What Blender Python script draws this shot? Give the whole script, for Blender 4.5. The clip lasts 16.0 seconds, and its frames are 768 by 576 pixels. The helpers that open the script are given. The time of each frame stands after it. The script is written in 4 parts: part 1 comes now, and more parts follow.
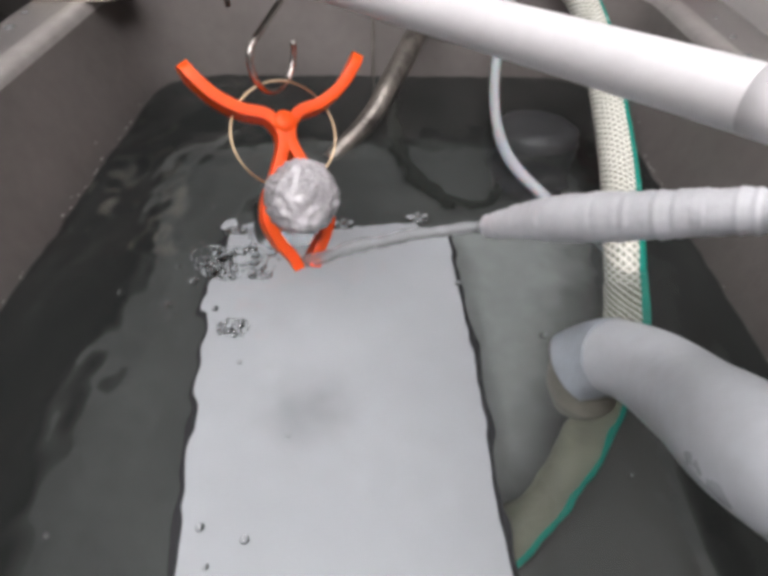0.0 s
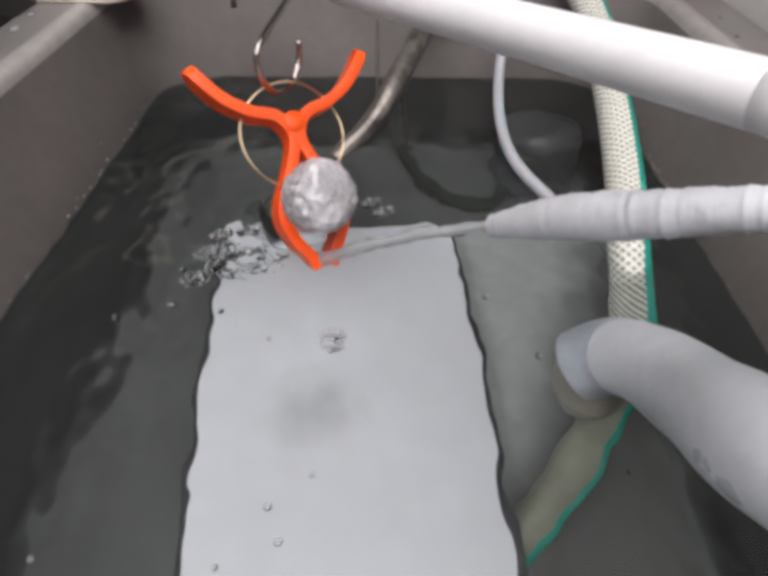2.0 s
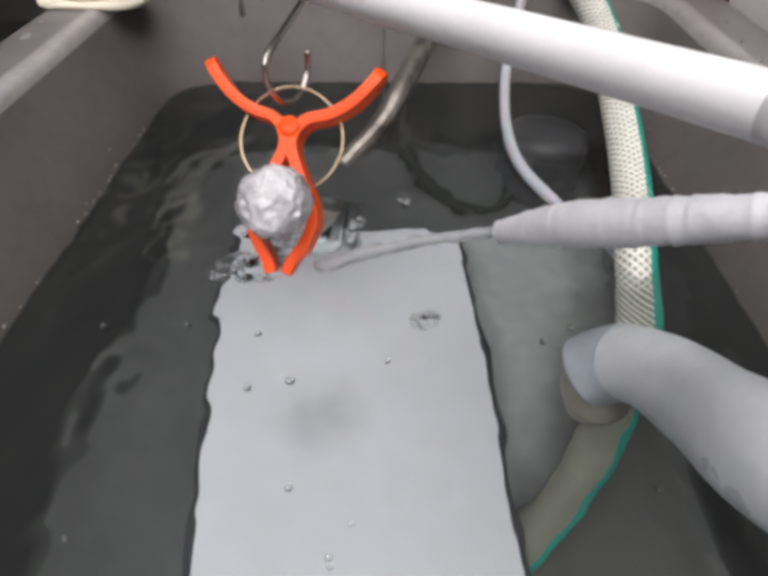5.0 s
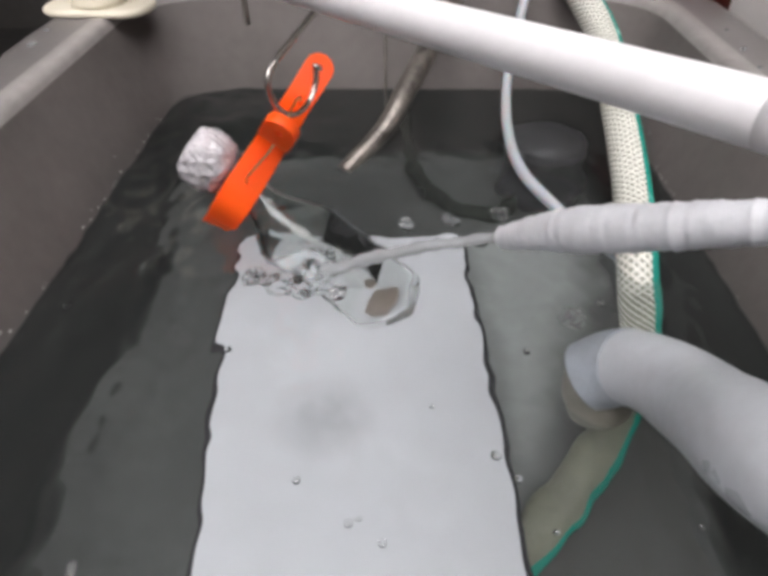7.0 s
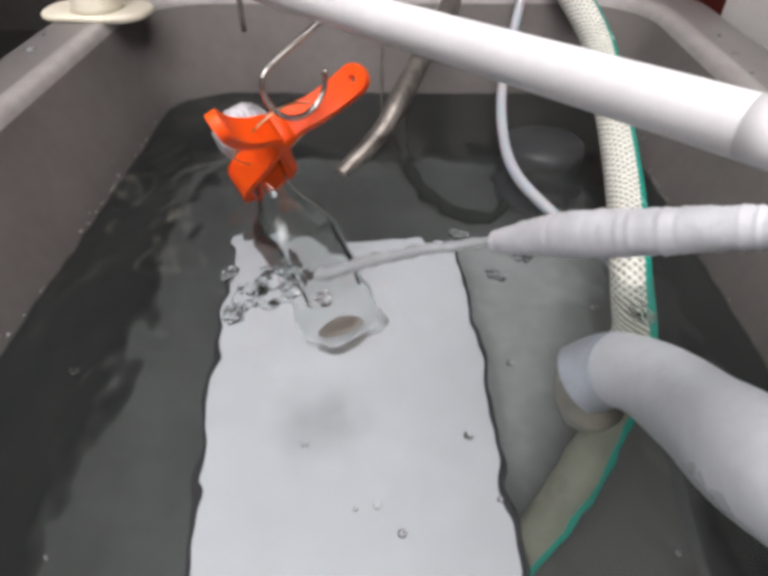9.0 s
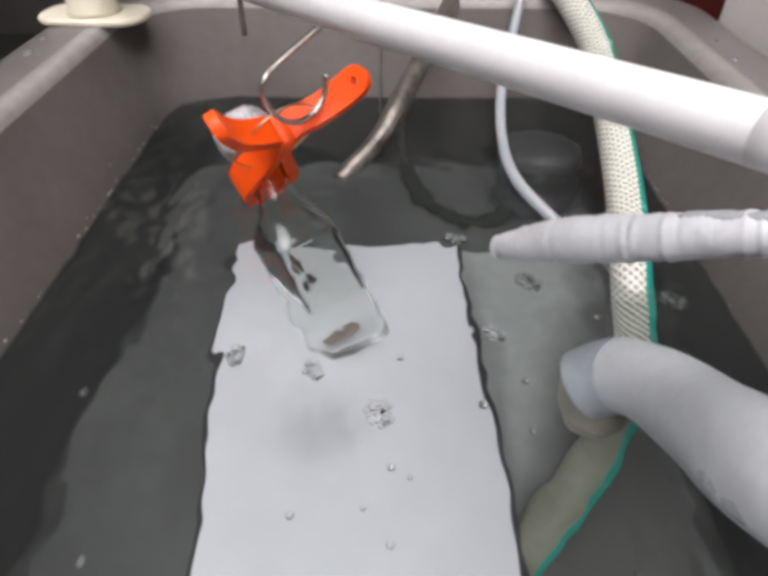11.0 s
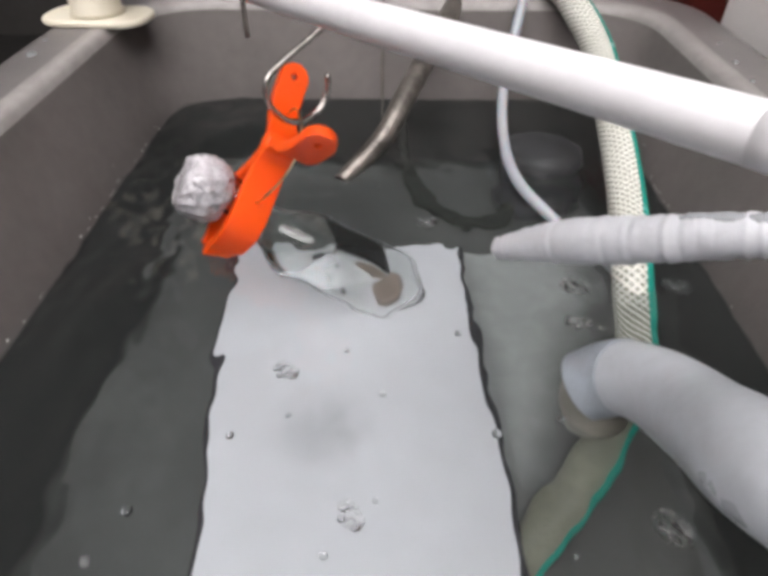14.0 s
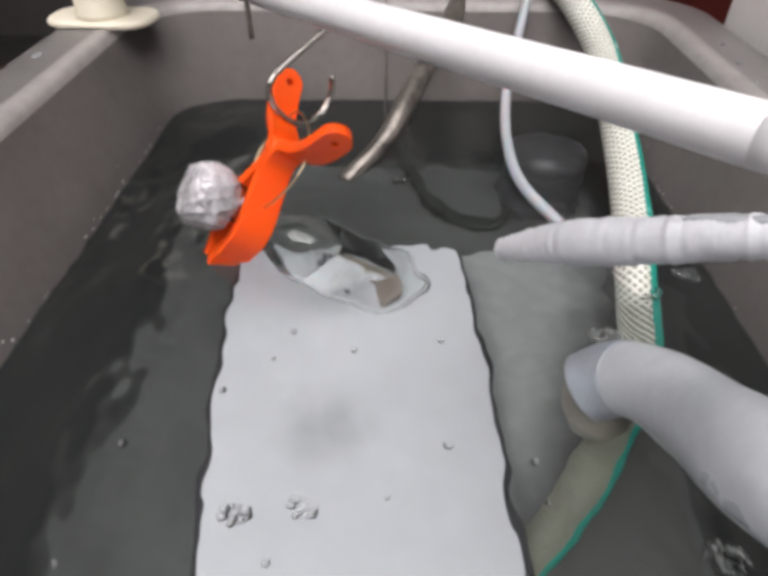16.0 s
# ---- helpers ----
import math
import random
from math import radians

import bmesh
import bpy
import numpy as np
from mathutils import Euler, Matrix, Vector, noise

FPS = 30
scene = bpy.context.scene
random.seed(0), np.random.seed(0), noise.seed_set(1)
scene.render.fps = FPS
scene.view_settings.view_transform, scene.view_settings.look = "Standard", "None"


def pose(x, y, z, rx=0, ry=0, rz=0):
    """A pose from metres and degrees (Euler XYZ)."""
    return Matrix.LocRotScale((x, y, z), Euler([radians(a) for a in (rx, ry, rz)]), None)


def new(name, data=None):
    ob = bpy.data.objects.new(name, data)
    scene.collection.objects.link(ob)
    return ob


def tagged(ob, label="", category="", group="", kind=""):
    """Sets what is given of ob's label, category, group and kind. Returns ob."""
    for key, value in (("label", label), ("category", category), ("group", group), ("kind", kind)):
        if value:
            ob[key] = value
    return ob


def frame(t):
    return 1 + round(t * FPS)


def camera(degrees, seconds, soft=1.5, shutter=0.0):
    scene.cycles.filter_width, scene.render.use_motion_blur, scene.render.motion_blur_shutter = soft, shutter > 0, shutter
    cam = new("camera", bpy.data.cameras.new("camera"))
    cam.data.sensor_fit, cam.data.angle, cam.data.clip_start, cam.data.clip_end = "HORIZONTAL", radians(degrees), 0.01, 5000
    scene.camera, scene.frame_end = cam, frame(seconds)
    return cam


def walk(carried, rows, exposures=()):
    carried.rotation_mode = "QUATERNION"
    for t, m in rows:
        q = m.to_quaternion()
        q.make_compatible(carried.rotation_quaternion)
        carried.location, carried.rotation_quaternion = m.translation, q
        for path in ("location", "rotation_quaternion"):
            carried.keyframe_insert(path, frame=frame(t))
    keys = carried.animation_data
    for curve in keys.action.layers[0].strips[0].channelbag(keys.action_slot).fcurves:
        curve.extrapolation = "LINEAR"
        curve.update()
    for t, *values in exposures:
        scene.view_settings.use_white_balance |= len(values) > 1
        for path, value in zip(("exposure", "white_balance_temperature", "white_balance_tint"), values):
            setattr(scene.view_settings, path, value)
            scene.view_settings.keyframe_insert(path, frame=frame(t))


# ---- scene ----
# ---- camera ----
cam = camera(67, 16.0, soft=4.4)
# seconds, x, y, z, pitch below the horizon, turn to the left, roll
CAMERA_ROWS = [
    (0.0, 0.0036, 0.0031, 0.1943, 42.51, 0.66, 0.20),
    (0.5, 0.0039, 0.0034, 0.1952, 42.61, 0.62, 0.20),
    (1.0, 0.0039, 0.0031, 0.1950, 42.56, 0.72, 0.14),
    (1.5, 0.0020, 0.0032, 0.1939, 42.36, 0.64, 0.05),
    (2.0, 0.0020, 0.0021, 0.1937, 42.30, 0.91, 0.01),
    (2.5, 0.0018, 0.0014, 0.1948, 42.29, 0.90, -0.06),
    (3.0, 0.0022, 0.0011, 0.1957, 42.33, 1.04, -0.12),
    (3.5, 0.0017, 0.0016, 0.1957, 42.25, 1.21, -0.20),
    (4.0, 0.0015, 0.0023, 0.1955, 42.23, 1.37, -0.23),
    (6.5, 0.0001, 0.0014, 0.1968, 41.69, 1.73, -0.61),
    (7.0, 0.0003, 0.0006, 0.1971, 41.56, 1.76, -0.59),
    (7.5, 0.0007, -0.0004, 0.1973, 41.46, 1.86, -0.55),
    (8.0, 0.0011, -0.0012, 0.1984, 41.46, 1.75, -0.53),
    (8.5, 0.0020, -0.0010, 0.1995, 41.47, 1.66, -0.45),
    (9.0, 0.0018, -0.0008, 0.1995, 41.39, 1.53, -0.45),
    (11.5, -0.0013, 0.0009, 0.1991, 41.01, 0.86, -0.05),
    (12.0, -0.0003, 0.0003, 0.1994, 41.12, 0.99, -0.04),
    (12.5, 0.0003, -0.0005, 0.2005, 41.10, 1.02, -0.05),
    (13.0, 0.0003, -0.0004, 0.2007, 40.97, 0.93, -0.05),
    (13.5, 0.0001, 0.0000, 0.2000, 40.90, 0.93, -0.05),
    (14.0, -0.0009, 0.0003, 0.1991, 40.85, 1.12, -0.07),
    (14.5, -0.0005, -0.0001, 0.1987, 40.81, 1.11, -0.11),
    (15.0, -0.0002, -0.0011, 0.2001, 40.80, 1.13, -0.13),
    (15.5, -0.0006, -0.0005, 0.1999, 40.79, 1.29, -0.18),
    (16.0, -0.0012, -0.0003, 0.1996, 40.79, 1.45, -0.17),
]
walk(cam, [(t, pose(x, y, z, 90 - p, 0, yaw) @ pose(0, 0, 0, 0, 0, r)) for t, x, y, z, p, yaw, r in CAMERA_ROWS],
     exposures=[(0, -0.14), (4, -0.14), (9, 0.0), (16, 0.0)])

# ---- world and light: an added overhead panel, out of view ----
world = bpy.data.worlds.new("world")
scene.world = world
world.use_nodes = True
sky = world.node_tree.nodes.new("ShaderNodeTexSky")
sky.sky_type, sky.sun_disc, sky.sun_elevation, sky.sun_rotation = "NISHITA", False, radians(50), radians(20)
world.node_tree.links.new(sky.outputs[0], world.node_tree.nodes["Background"].inputs[0])
world.node_tree.nodes["Background"].inputs[1].default_value = 0.08
PANE_BRIGHT = 7.5


# ---- materials ----
def material(name, color, rough=0.5, metal=0.0, var=0.12, scale=40.0, bump=0.0, bump_scale=200.0, alt=None, **extra):
    m = bpy.data.materials.new(name)
    m.use_nodes = True
    nt = m.node_tree
    b = nt.nodes["Principled BSDF"]
    tc = nt.nodes.new("ShaderNodeTexCoord")
    n1 = nt.nodes.new("ShaderNodeTexNoise")
    n1.inputs["Scale"].default_value, n1.inputs["Detail"].default_value = scale, 6
    n2 = nt.nodes.new("ShaderNodeTexNoise")
    n2.inputs["Scale"].default_value, n2.inputs["Detail"].default_value = scale * 9, 3
    for n in (n1, n2):
        nt.links.new(tc.outputs["Object"], n.inputs["Vector"])
    add = nt.nodes.new("ShaderNodeMath")
    add.operation = "MULTIPLY_ADD"
    add.inputs[1].default_value = 0.35
    nt.links.new(n2.outputs["Fac"], add.inputs[0])
    nt.links.new(n1.outputs["Fac"], add.inputs[2])
    ramp = nt.nodes.new("ShaderNodeValToRGB")
    lo = [c * (1 - var) for c in color]
    hi = list(alt) if alt else [min(1, c * (1 + var)) for c in color]
    ramp.color_ramp.elements[0].position, ramp.color_ramp.elements[0].color = 0.45, (*lo, 1)
    ramp.color_ramp.elements[1].position, ramp.color_ramp.elements[1].color = 0.9, (*hi, 1)
    nt.links.new(add.outputs[0], ramp.inputs[0])
    nt.links.new(ramp.outputs[0], b.inputs["Base Color"])
    rr = nt.nodes.new("ShaderNodeMapRange")
    rr.inputs["To Min"].default_value, rr.inputs["To Max"].default_value = max(0, rough * 0.75), min(1, rough * 1.3)
    nt.links.new(n1.outputs["Fac"], rr.inputs["Value"])
    nt.links.new(rr.outputs[0], b.inputs["Roughness"])
    b.inputs["Metallic"].default_value = metal
    if bump:
        n3 = nt.nodes.new("ShaderNodeTexNoise")
        n3.inputs["Scale"].default_value, n3.inputs["Detail"].default_value = bump_scale, 5
        nt.links.new(tc.outputs["Object"], n3.inputs["Vector"])
        bp = nt.nodes.new("ShaderNodeBump")
        bp.inputs["Strength"].default_value, bp.inputs["Distance"].default_value = bump, 0.001
        nt.links.new(n3.outputs["Fac"], bp.inputs["Height"])
        nt.links.new(bp.outputs[0], b.inputs["Normal"])
    for key, value in extra.items():
        b.inputs[key.replace("_", " ")].default_value = value
    return m


def glass(name, tint, ior, rough=0.0):
    m = bpy.data.materials.new(name)
    m.use_nodes = True
    b = m.node_tree.nodes["Principled BSDF"]
    b.inputs["Base Color"].default_value = (*tint, 1)
    b.inputs["Roughness"].default_value, b.inputs["IOR"].default_value = rough, ior
    b.inputs["Transmission Weight"].default_value = 1
    return m


def glow(name, color, strength, var=0.1):
    m = bpy.data.materials.new(name)
    m.use_nodes = True
    nt = m.node_tree
    nt.nodes.remove(nt.nodes["Principled BSDF"])
    e = nt.nodes.new("ShaderNodeEmission")
    tc, n = nt.nodes.new("ShaderNodeTexCoord"), nt.nodes.new("ShaderNodeTexNoise")
    n.inputs["Scale"].default_value, n.inputs["Detail"].default_value = 2.2, 2
    nt.links.new(tc.outputs["Object"], n.inputs["Vector"])
    mr = nt.nodes.new("ShaderNodeMapRange")
    mr.inputs["From Min"].default_value, mr.inputs["From Max"].default_value = 0.3, 0.7
    mr.inputs["To Min"].default_value, mr.inputs["To Max"].default_value = strength * (1 - var), strength * (1 + var)
    nt.links.new(n.outputs["Fac"], mr.inputs["Value"])
    nt.links.new(mr.outputs[0], e.inputs["Strength"])
    e.inputs["Color"].default_value = (*color, 1)
    nt.links.new(e.outputs[0], nt.nodes["Material Output"].inputs[0])
    return m


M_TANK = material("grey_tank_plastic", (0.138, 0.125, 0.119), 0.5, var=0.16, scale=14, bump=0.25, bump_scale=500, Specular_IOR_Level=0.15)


def add_shade_and_silt(m):
    """Underwater dimness and growth put into the plastic's colour below the uneven water line."""
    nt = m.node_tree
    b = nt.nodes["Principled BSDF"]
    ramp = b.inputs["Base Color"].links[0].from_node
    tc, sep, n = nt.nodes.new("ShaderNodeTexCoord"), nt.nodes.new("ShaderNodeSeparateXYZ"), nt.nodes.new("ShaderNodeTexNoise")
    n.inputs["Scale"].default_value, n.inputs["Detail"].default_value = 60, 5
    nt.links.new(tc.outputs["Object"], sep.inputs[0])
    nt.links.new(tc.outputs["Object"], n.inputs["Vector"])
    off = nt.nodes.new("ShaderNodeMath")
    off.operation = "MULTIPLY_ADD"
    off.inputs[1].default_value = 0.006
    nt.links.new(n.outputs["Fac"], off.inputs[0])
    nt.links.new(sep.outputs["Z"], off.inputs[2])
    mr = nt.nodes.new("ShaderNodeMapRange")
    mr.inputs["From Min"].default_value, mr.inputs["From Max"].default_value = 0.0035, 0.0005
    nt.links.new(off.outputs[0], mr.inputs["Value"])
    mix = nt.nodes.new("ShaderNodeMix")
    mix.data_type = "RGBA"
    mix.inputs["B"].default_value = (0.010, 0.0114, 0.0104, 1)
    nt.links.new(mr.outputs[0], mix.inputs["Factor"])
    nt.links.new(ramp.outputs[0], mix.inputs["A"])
    # pale silt settled on the lowest part
    low, silt = nt.nodes.new("ShaderNodeMapRange"), nt.nodes.new("ShaderNodeMix")
    low.interpolation_type = "SMOOTHSTEP"
    low.inputs["From Min"].default_value, low.inputs["From Max"].default_value = -0.101, -0.117
    nt.links.new(off.outputs[0], low.inputs["Value"])
    silt.data_type = "RGBA"
    silt.inputs["B"].default_value = (0.066, 0.07, 0.067, 1)
    nt.links.new(low.outputs[0], silt.inputs["Factor"])
    nt.links.new(mix.outputs["Result"], silt.inputs["A"])
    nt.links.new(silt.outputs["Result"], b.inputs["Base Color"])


add_shade_and_silt(M_TANK)
M_WATER = glass("murky_water", (0.62, 0.655, 0.65), 1.333)
M_WATER.node_tree.nodes["Principled BSDF"].inputs["Transmission Weight"].default_value = 0.98
M_ORANGE = material("orange_plastic", (1.0, 0.095, 0.006), 0.45, var=0.03, scale=60, Specular_IOR_Level=0.35, bump=0.08, bump_scale=700, Subsurface_Weight=0.25, Subsurface_Scale=0.004, Subsurface_Radius=(1, 0.5, 0.3))
M_BRASS = material("brass_wire", (0.66, 0.52, 0.34), 0.28, 1.0)
M_STEEL = material("steel_wire", (0.5, 0.47, 0.44), 0.25, 1.0, var=0.25, scale=90)
M_PIPE = material("stained_steel", (0.21, 0.19, 0.17), 0.38, 0.7, var=0.6, scale=70, bump=0.3, bump_scale=300)
M_PVC = material("white_pvc", (0.70, 0.69, 0.70), 0.38, var=0.08, scale=26, bump=0.15, bump_scale=300)
M_SILICONE = material("milky_silicone", (0.60, 0.61, 0.635), 0.3, var=0.1, scale=45, bump=0.4, bump_scale=240, Transmission_Weight=0.12, IOR=1.3)
M_TUBE = material("cloudy_tube", (0.52, 0.545, 0.575), 0.3, var=0.12, scale=22, bump=0.12, bump_scale=160, Transmission_Weight=0.1, IOR=1.4)
M_SLEEVE = material("bluish_sleeve", (0.42, 0.465, 0.51), 0.3, var=0.18, scale=60, bump=0.1, Transmission_Weight=0.4)
M_THIN = material("airline_silicone", (0.38, 0.40, 0.43), 0.3, var=0.06, Subsurface_Weight=0.3, Subsurface_Scale=0.004)
# the hose as dimmed by murky water, put into an olive colour
M_DIM_HOSE = material("murk_dimmed_vinyl", (0.20, 0.205, 0.155), 0.5, var=0.25, scale=60)
M_SUNK = material("brown_sunken_silicone", (0.19, 0.185, 0.155), 0.5, var=0.25, scale=60)
M_HOSE = material("hose_vinyl", (0.26, 0.27, 0.21), 0.22, var=0.12, scale=35)
M_BRAID = material("braid_thread", (0.66, 0.66, 0.60), 0.5, var=0.1, scale=200)
M_GREEN = material("green_stripe", (0.02, 0.30, 0.235), 0.25, var=0.15, scale=40)
M_FOIL = material("crinkled_wrap", (0.42, 0.405, 0.42), 0.2, 0.0, var=0.45, scale=70, bump=0.4, bump_scale=260, Coat_Weight=0.5, Coat_Roughness=0.1)
M_GLASS = glass("bottle_glass", (0.95, 0.975, 0.96), 1.47, 0.01)
# the same glass and the liquid where they meet water
M_GLASS_WET = glass("wet_bottle_glass", (0.97, 0.985, 0.975), 1.15, 0.01)
M_LIQUID = glass("bottle_liquid", (0.93, 0.92, 0.89), 1.333)
M_SPLASH = glass("churned_water", (0.95, 0.97, 0.97), 1.3)
M_BUBBLE = glass("bubble_film", (1, 1, 1), 1.3)
M_JET = material("jet_water", (0.46, 0.475, 0.485), 0.2, var=0.1, scale=120, bump=0.3, bump_scale=250, Transmission_Weight=0.55, IOR=1.333)
M_SEDIMENT = material("brown_sediment", (0.60, 0.50, 0.43), 0.45, var=0.25, scale=120, Transmission_Weight=0.82)
M_CREAM = material("cream_plastic", (0.74, 0.69, 0.56), 0.4, var=0.06, scale=30)
M_BLACK = material("black_rubber", (0.032, 0.032, 0.035), 0.35, var=0.2, scale=50)
M_CABLE = material("slimed_black_cable", (0.026, 0.030, 0.025), 0.9, var=0.3, scale=50, Specular_IOR_Level=0.1)
M_TABLE = material("dark_wood", (0.055, 0.032, 0.022), 0.5, var=0.4, scale=12, bump=0.2)
M_WHITEBOX = material("white_card", (0.80, 0.77, 0.75), 0.6, var=0.06, scale=20)
M_RED = material("dark_red_paint", (0.10, 0.018, 0.014), 0.4, var=0.3, scale=30)
M_WALL = material("shaded_plaster", (0.20, 0.19, 0.18), 0.8, var=0.12, scale=3)
M_FLOOR = material("concrete", (0.16, 0.155, 0.15), 0.8, var=0.2, scale=4)
M_CEILING = material("ceiling_board", (0.25, 0.245, 0.235), 0.8, var=0.1, scale=3)
M_BEAM = material("dark_beam", (0.018, 0.018, 0.022), 0.6, var=0.3, scale=8)
M_PANE = glow("overhead_glow_pane", (1.0, 0.955, 0.965), PANE_BRIGHT, 0.12)
M_SHEET = material("white_sheet", (0.69, 0.70, 0.745), 0.45, var=0.09, scale=7, bump=0.05)


def add_grey_patch(m, at, size, dark):
    """A soft uneven grey patch in the sheet's colour."""
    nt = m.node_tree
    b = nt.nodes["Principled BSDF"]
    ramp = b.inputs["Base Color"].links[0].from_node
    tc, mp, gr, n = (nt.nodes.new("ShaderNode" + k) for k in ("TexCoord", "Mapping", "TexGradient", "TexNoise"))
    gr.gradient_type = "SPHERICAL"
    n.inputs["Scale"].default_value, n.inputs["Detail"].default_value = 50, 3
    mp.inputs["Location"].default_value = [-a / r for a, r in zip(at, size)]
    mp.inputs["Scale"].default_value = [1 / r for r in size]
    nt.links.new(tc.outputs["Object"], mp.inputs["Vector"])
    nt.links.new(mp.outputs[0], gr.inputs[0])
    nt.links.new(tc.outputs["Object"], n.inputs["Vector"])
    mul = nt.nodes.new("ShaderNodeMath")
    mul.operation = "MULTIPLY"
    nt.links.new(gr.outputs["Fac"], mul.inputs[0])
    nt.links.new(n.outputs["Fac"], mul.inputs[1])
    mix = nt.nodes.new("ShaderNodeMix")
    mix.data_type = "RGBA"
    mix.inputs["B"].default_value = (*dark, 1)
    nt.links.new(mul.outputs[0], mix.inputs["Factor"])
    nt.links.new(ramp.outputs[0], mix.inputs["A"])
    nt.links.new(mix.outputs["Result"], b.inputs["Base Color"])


add_grey_patch(M_SHEET, (-0.038, 0.185, -0.085), (0.032, 0.028, 0.05), (0.22, 0.22, 0.23))
M_EDGING = material("black_edging", (0.012, 0.012, 0.016), 0.5, var=0.3)
M_RIM = material("worn_grey_rim", (0.17, 0.158, 0.152), 0.3, var=0.2, scale=30, bump=0.15, bump_scale=400)
# paler than the rim: the highlight along the worn edge, put into the colour
M_BEAD = material("worn_rim_highlight", (0.29, 0.272, 0.26), 0.35, var=0.14, scale=90, bump=0.3, bump_scale=500)
M_SILT = material("silted_tank_floor", (0.072, 0.077, 0.074), 0.8, var=0.3, scale=16, bump=0.3, bump_scale=150)
M_BASE = material("pale_grey_board", (0.41, 0.43, 0.425), 0.6, var=0.2, scale=10)


def add_side_shade(m):
    """Shade towards the right, put into the board's colour as a soft fade."""
    nt = m.node_tree
    b = nt.nodes["Principled BSDF"]
    ramp = b.inputs["Base Color"].links[0].from_node
    tc, dot, n, add, mr, mix = (nt.nodes.new("ShaderNode" + k) for k in ("TexCoord", "VectorMath", "TexNoise", "Math", "MapRange", "Mix"))
    dot.operation = "DOT_PRODUCT"
    dot.inputs[1].default_value = (1.0, -0.4, 0.0)
    n.inputs["Scale"].default_value, n.inputs["Detail"].default_value = 22, 4
    nt.links.new(tc.outputs["Object"], dot.inputs[0])
    nt.links.new(tc.outputs["Object"], n.inputs["Vector"])
    add.operation = "MULTIPLY_ADD"
    add.inputs[1].default_value = 0.03
    nt.links.new(n.outputs["Fac"], add.inputs[0])
    nt.links.new(dot.outputs["Value"], add.inputs[2])
    mr.interpolation_type = "SMOOTHSTEP"
    mr.inputs["From Min"].default_value, mr.inputs["From Max"].default_value = -0.010, 0.056
    nt.links.new(add.outputs[0], mr.inputs["Value"])
    mix.data_type = "RGBA"
    mix.inputs["B"].default_value = (0.06, 0.062, 0.058, 1)
    nt.links.new(mr.outputs[0], mix.inputs["Factor"])
    nt.links.new(ramp.outputs[0], mix.inputs["A"])
    nt.links.new(mix.outputs["Result"], b.inputs["Base Color"])


add_side_shade(M_BASE)


# ---- helpers ----
def to_mesh(name, bm, mat, smooth=True):
    bmesh.ops.recalc_face_normals(bm, faces=bm.faces)
    me = bpy.data.meshes.new(name)
    bm.to_mesh(me)
    bm.free()
    me.materials.append(mat)
    if smooth:
        me.shade_smooth()
    return me


def part(name, bm, mat, parent, label="", smooth=True):
    ob = new(name, to_mesh(name, bm, mat, smooth))
    ob.parent = parent
    return tagged(ob, label)


def thing(name, label, category, group="", kind="", at=None):
    ob = new(name)
    ob.empty_display_size = 0.02
    if at is not None:
        ob.matrix_basis = at
    return tagged(ob, label, category, group, kind)


def solid(name, bm, mat, label, category, group="", kind="", smooth=True):
    return tagged(new(name, to_mesh(name, bm, mat, smooth)), label, category, group, kind)


def box(bm, lo, hi, bevel=0.0, seg=2, m=None):
    lo, hi = Vector(lo), Vector(hi)
    geo = bmesh.ops.create_cube(bm, size=1.0, matrix=Matrix.Translation((lo + hi) / 2) @ Matrix.Diagonal((*(hi - lo), 1)))
    if m:
        bmesh.ops.transform(bm, matrix=m, verts=geo["verts"])
    if bevel:
        es = {e for v in geo["verts"] for e in v.link_edges}
        bmesh.ops.bevel(bm, geom=list(es), offset=bevel, segments=seg, profile=0.5, affect="EDGES")
    return bm


def smooth_path(points, step):
    """Points along a Catmull-Rom curve, about step apart."""
    ps = [Vector(p) for p in points]
    ps = [2 * ps[0] - ps[1], *ps, 2 * ps[-1] - ps[-2]]
    out = []
    for i in range(1, len(ps) - 2):
        a, b, c, d = ps[i - 1:i + 3]
        n = max(2, int((c - b).length / step))
        for k in range(n):
            t = k / n
            out.append(0.5 * (2 * b + (c - a) * t + (2 * a - 5 * b + 4 * c - d) * t * t + (3 * b - a - 3 * c + d) * t ** 3))
    out.append(ps[-2])
    return out


def frames_along(path):
    """The tangent and two cross directions at each point, carried along without twist."""
    out, side = [], None
    for i, p in enumerate(path):
        t = (path[min(i + 1, len(path) - 1)] - path[max(i - 1, 0)]).normalized()
        if side is None:
            side = t.orthogonal().normalized() if abs(t.z) > 0.9 else t.cross(Vector((0, 0, 1))).normalized()
        side = (side - t * side.dot(t)).normalized()
        out.append((t, side, t.cross(side)))
    return out


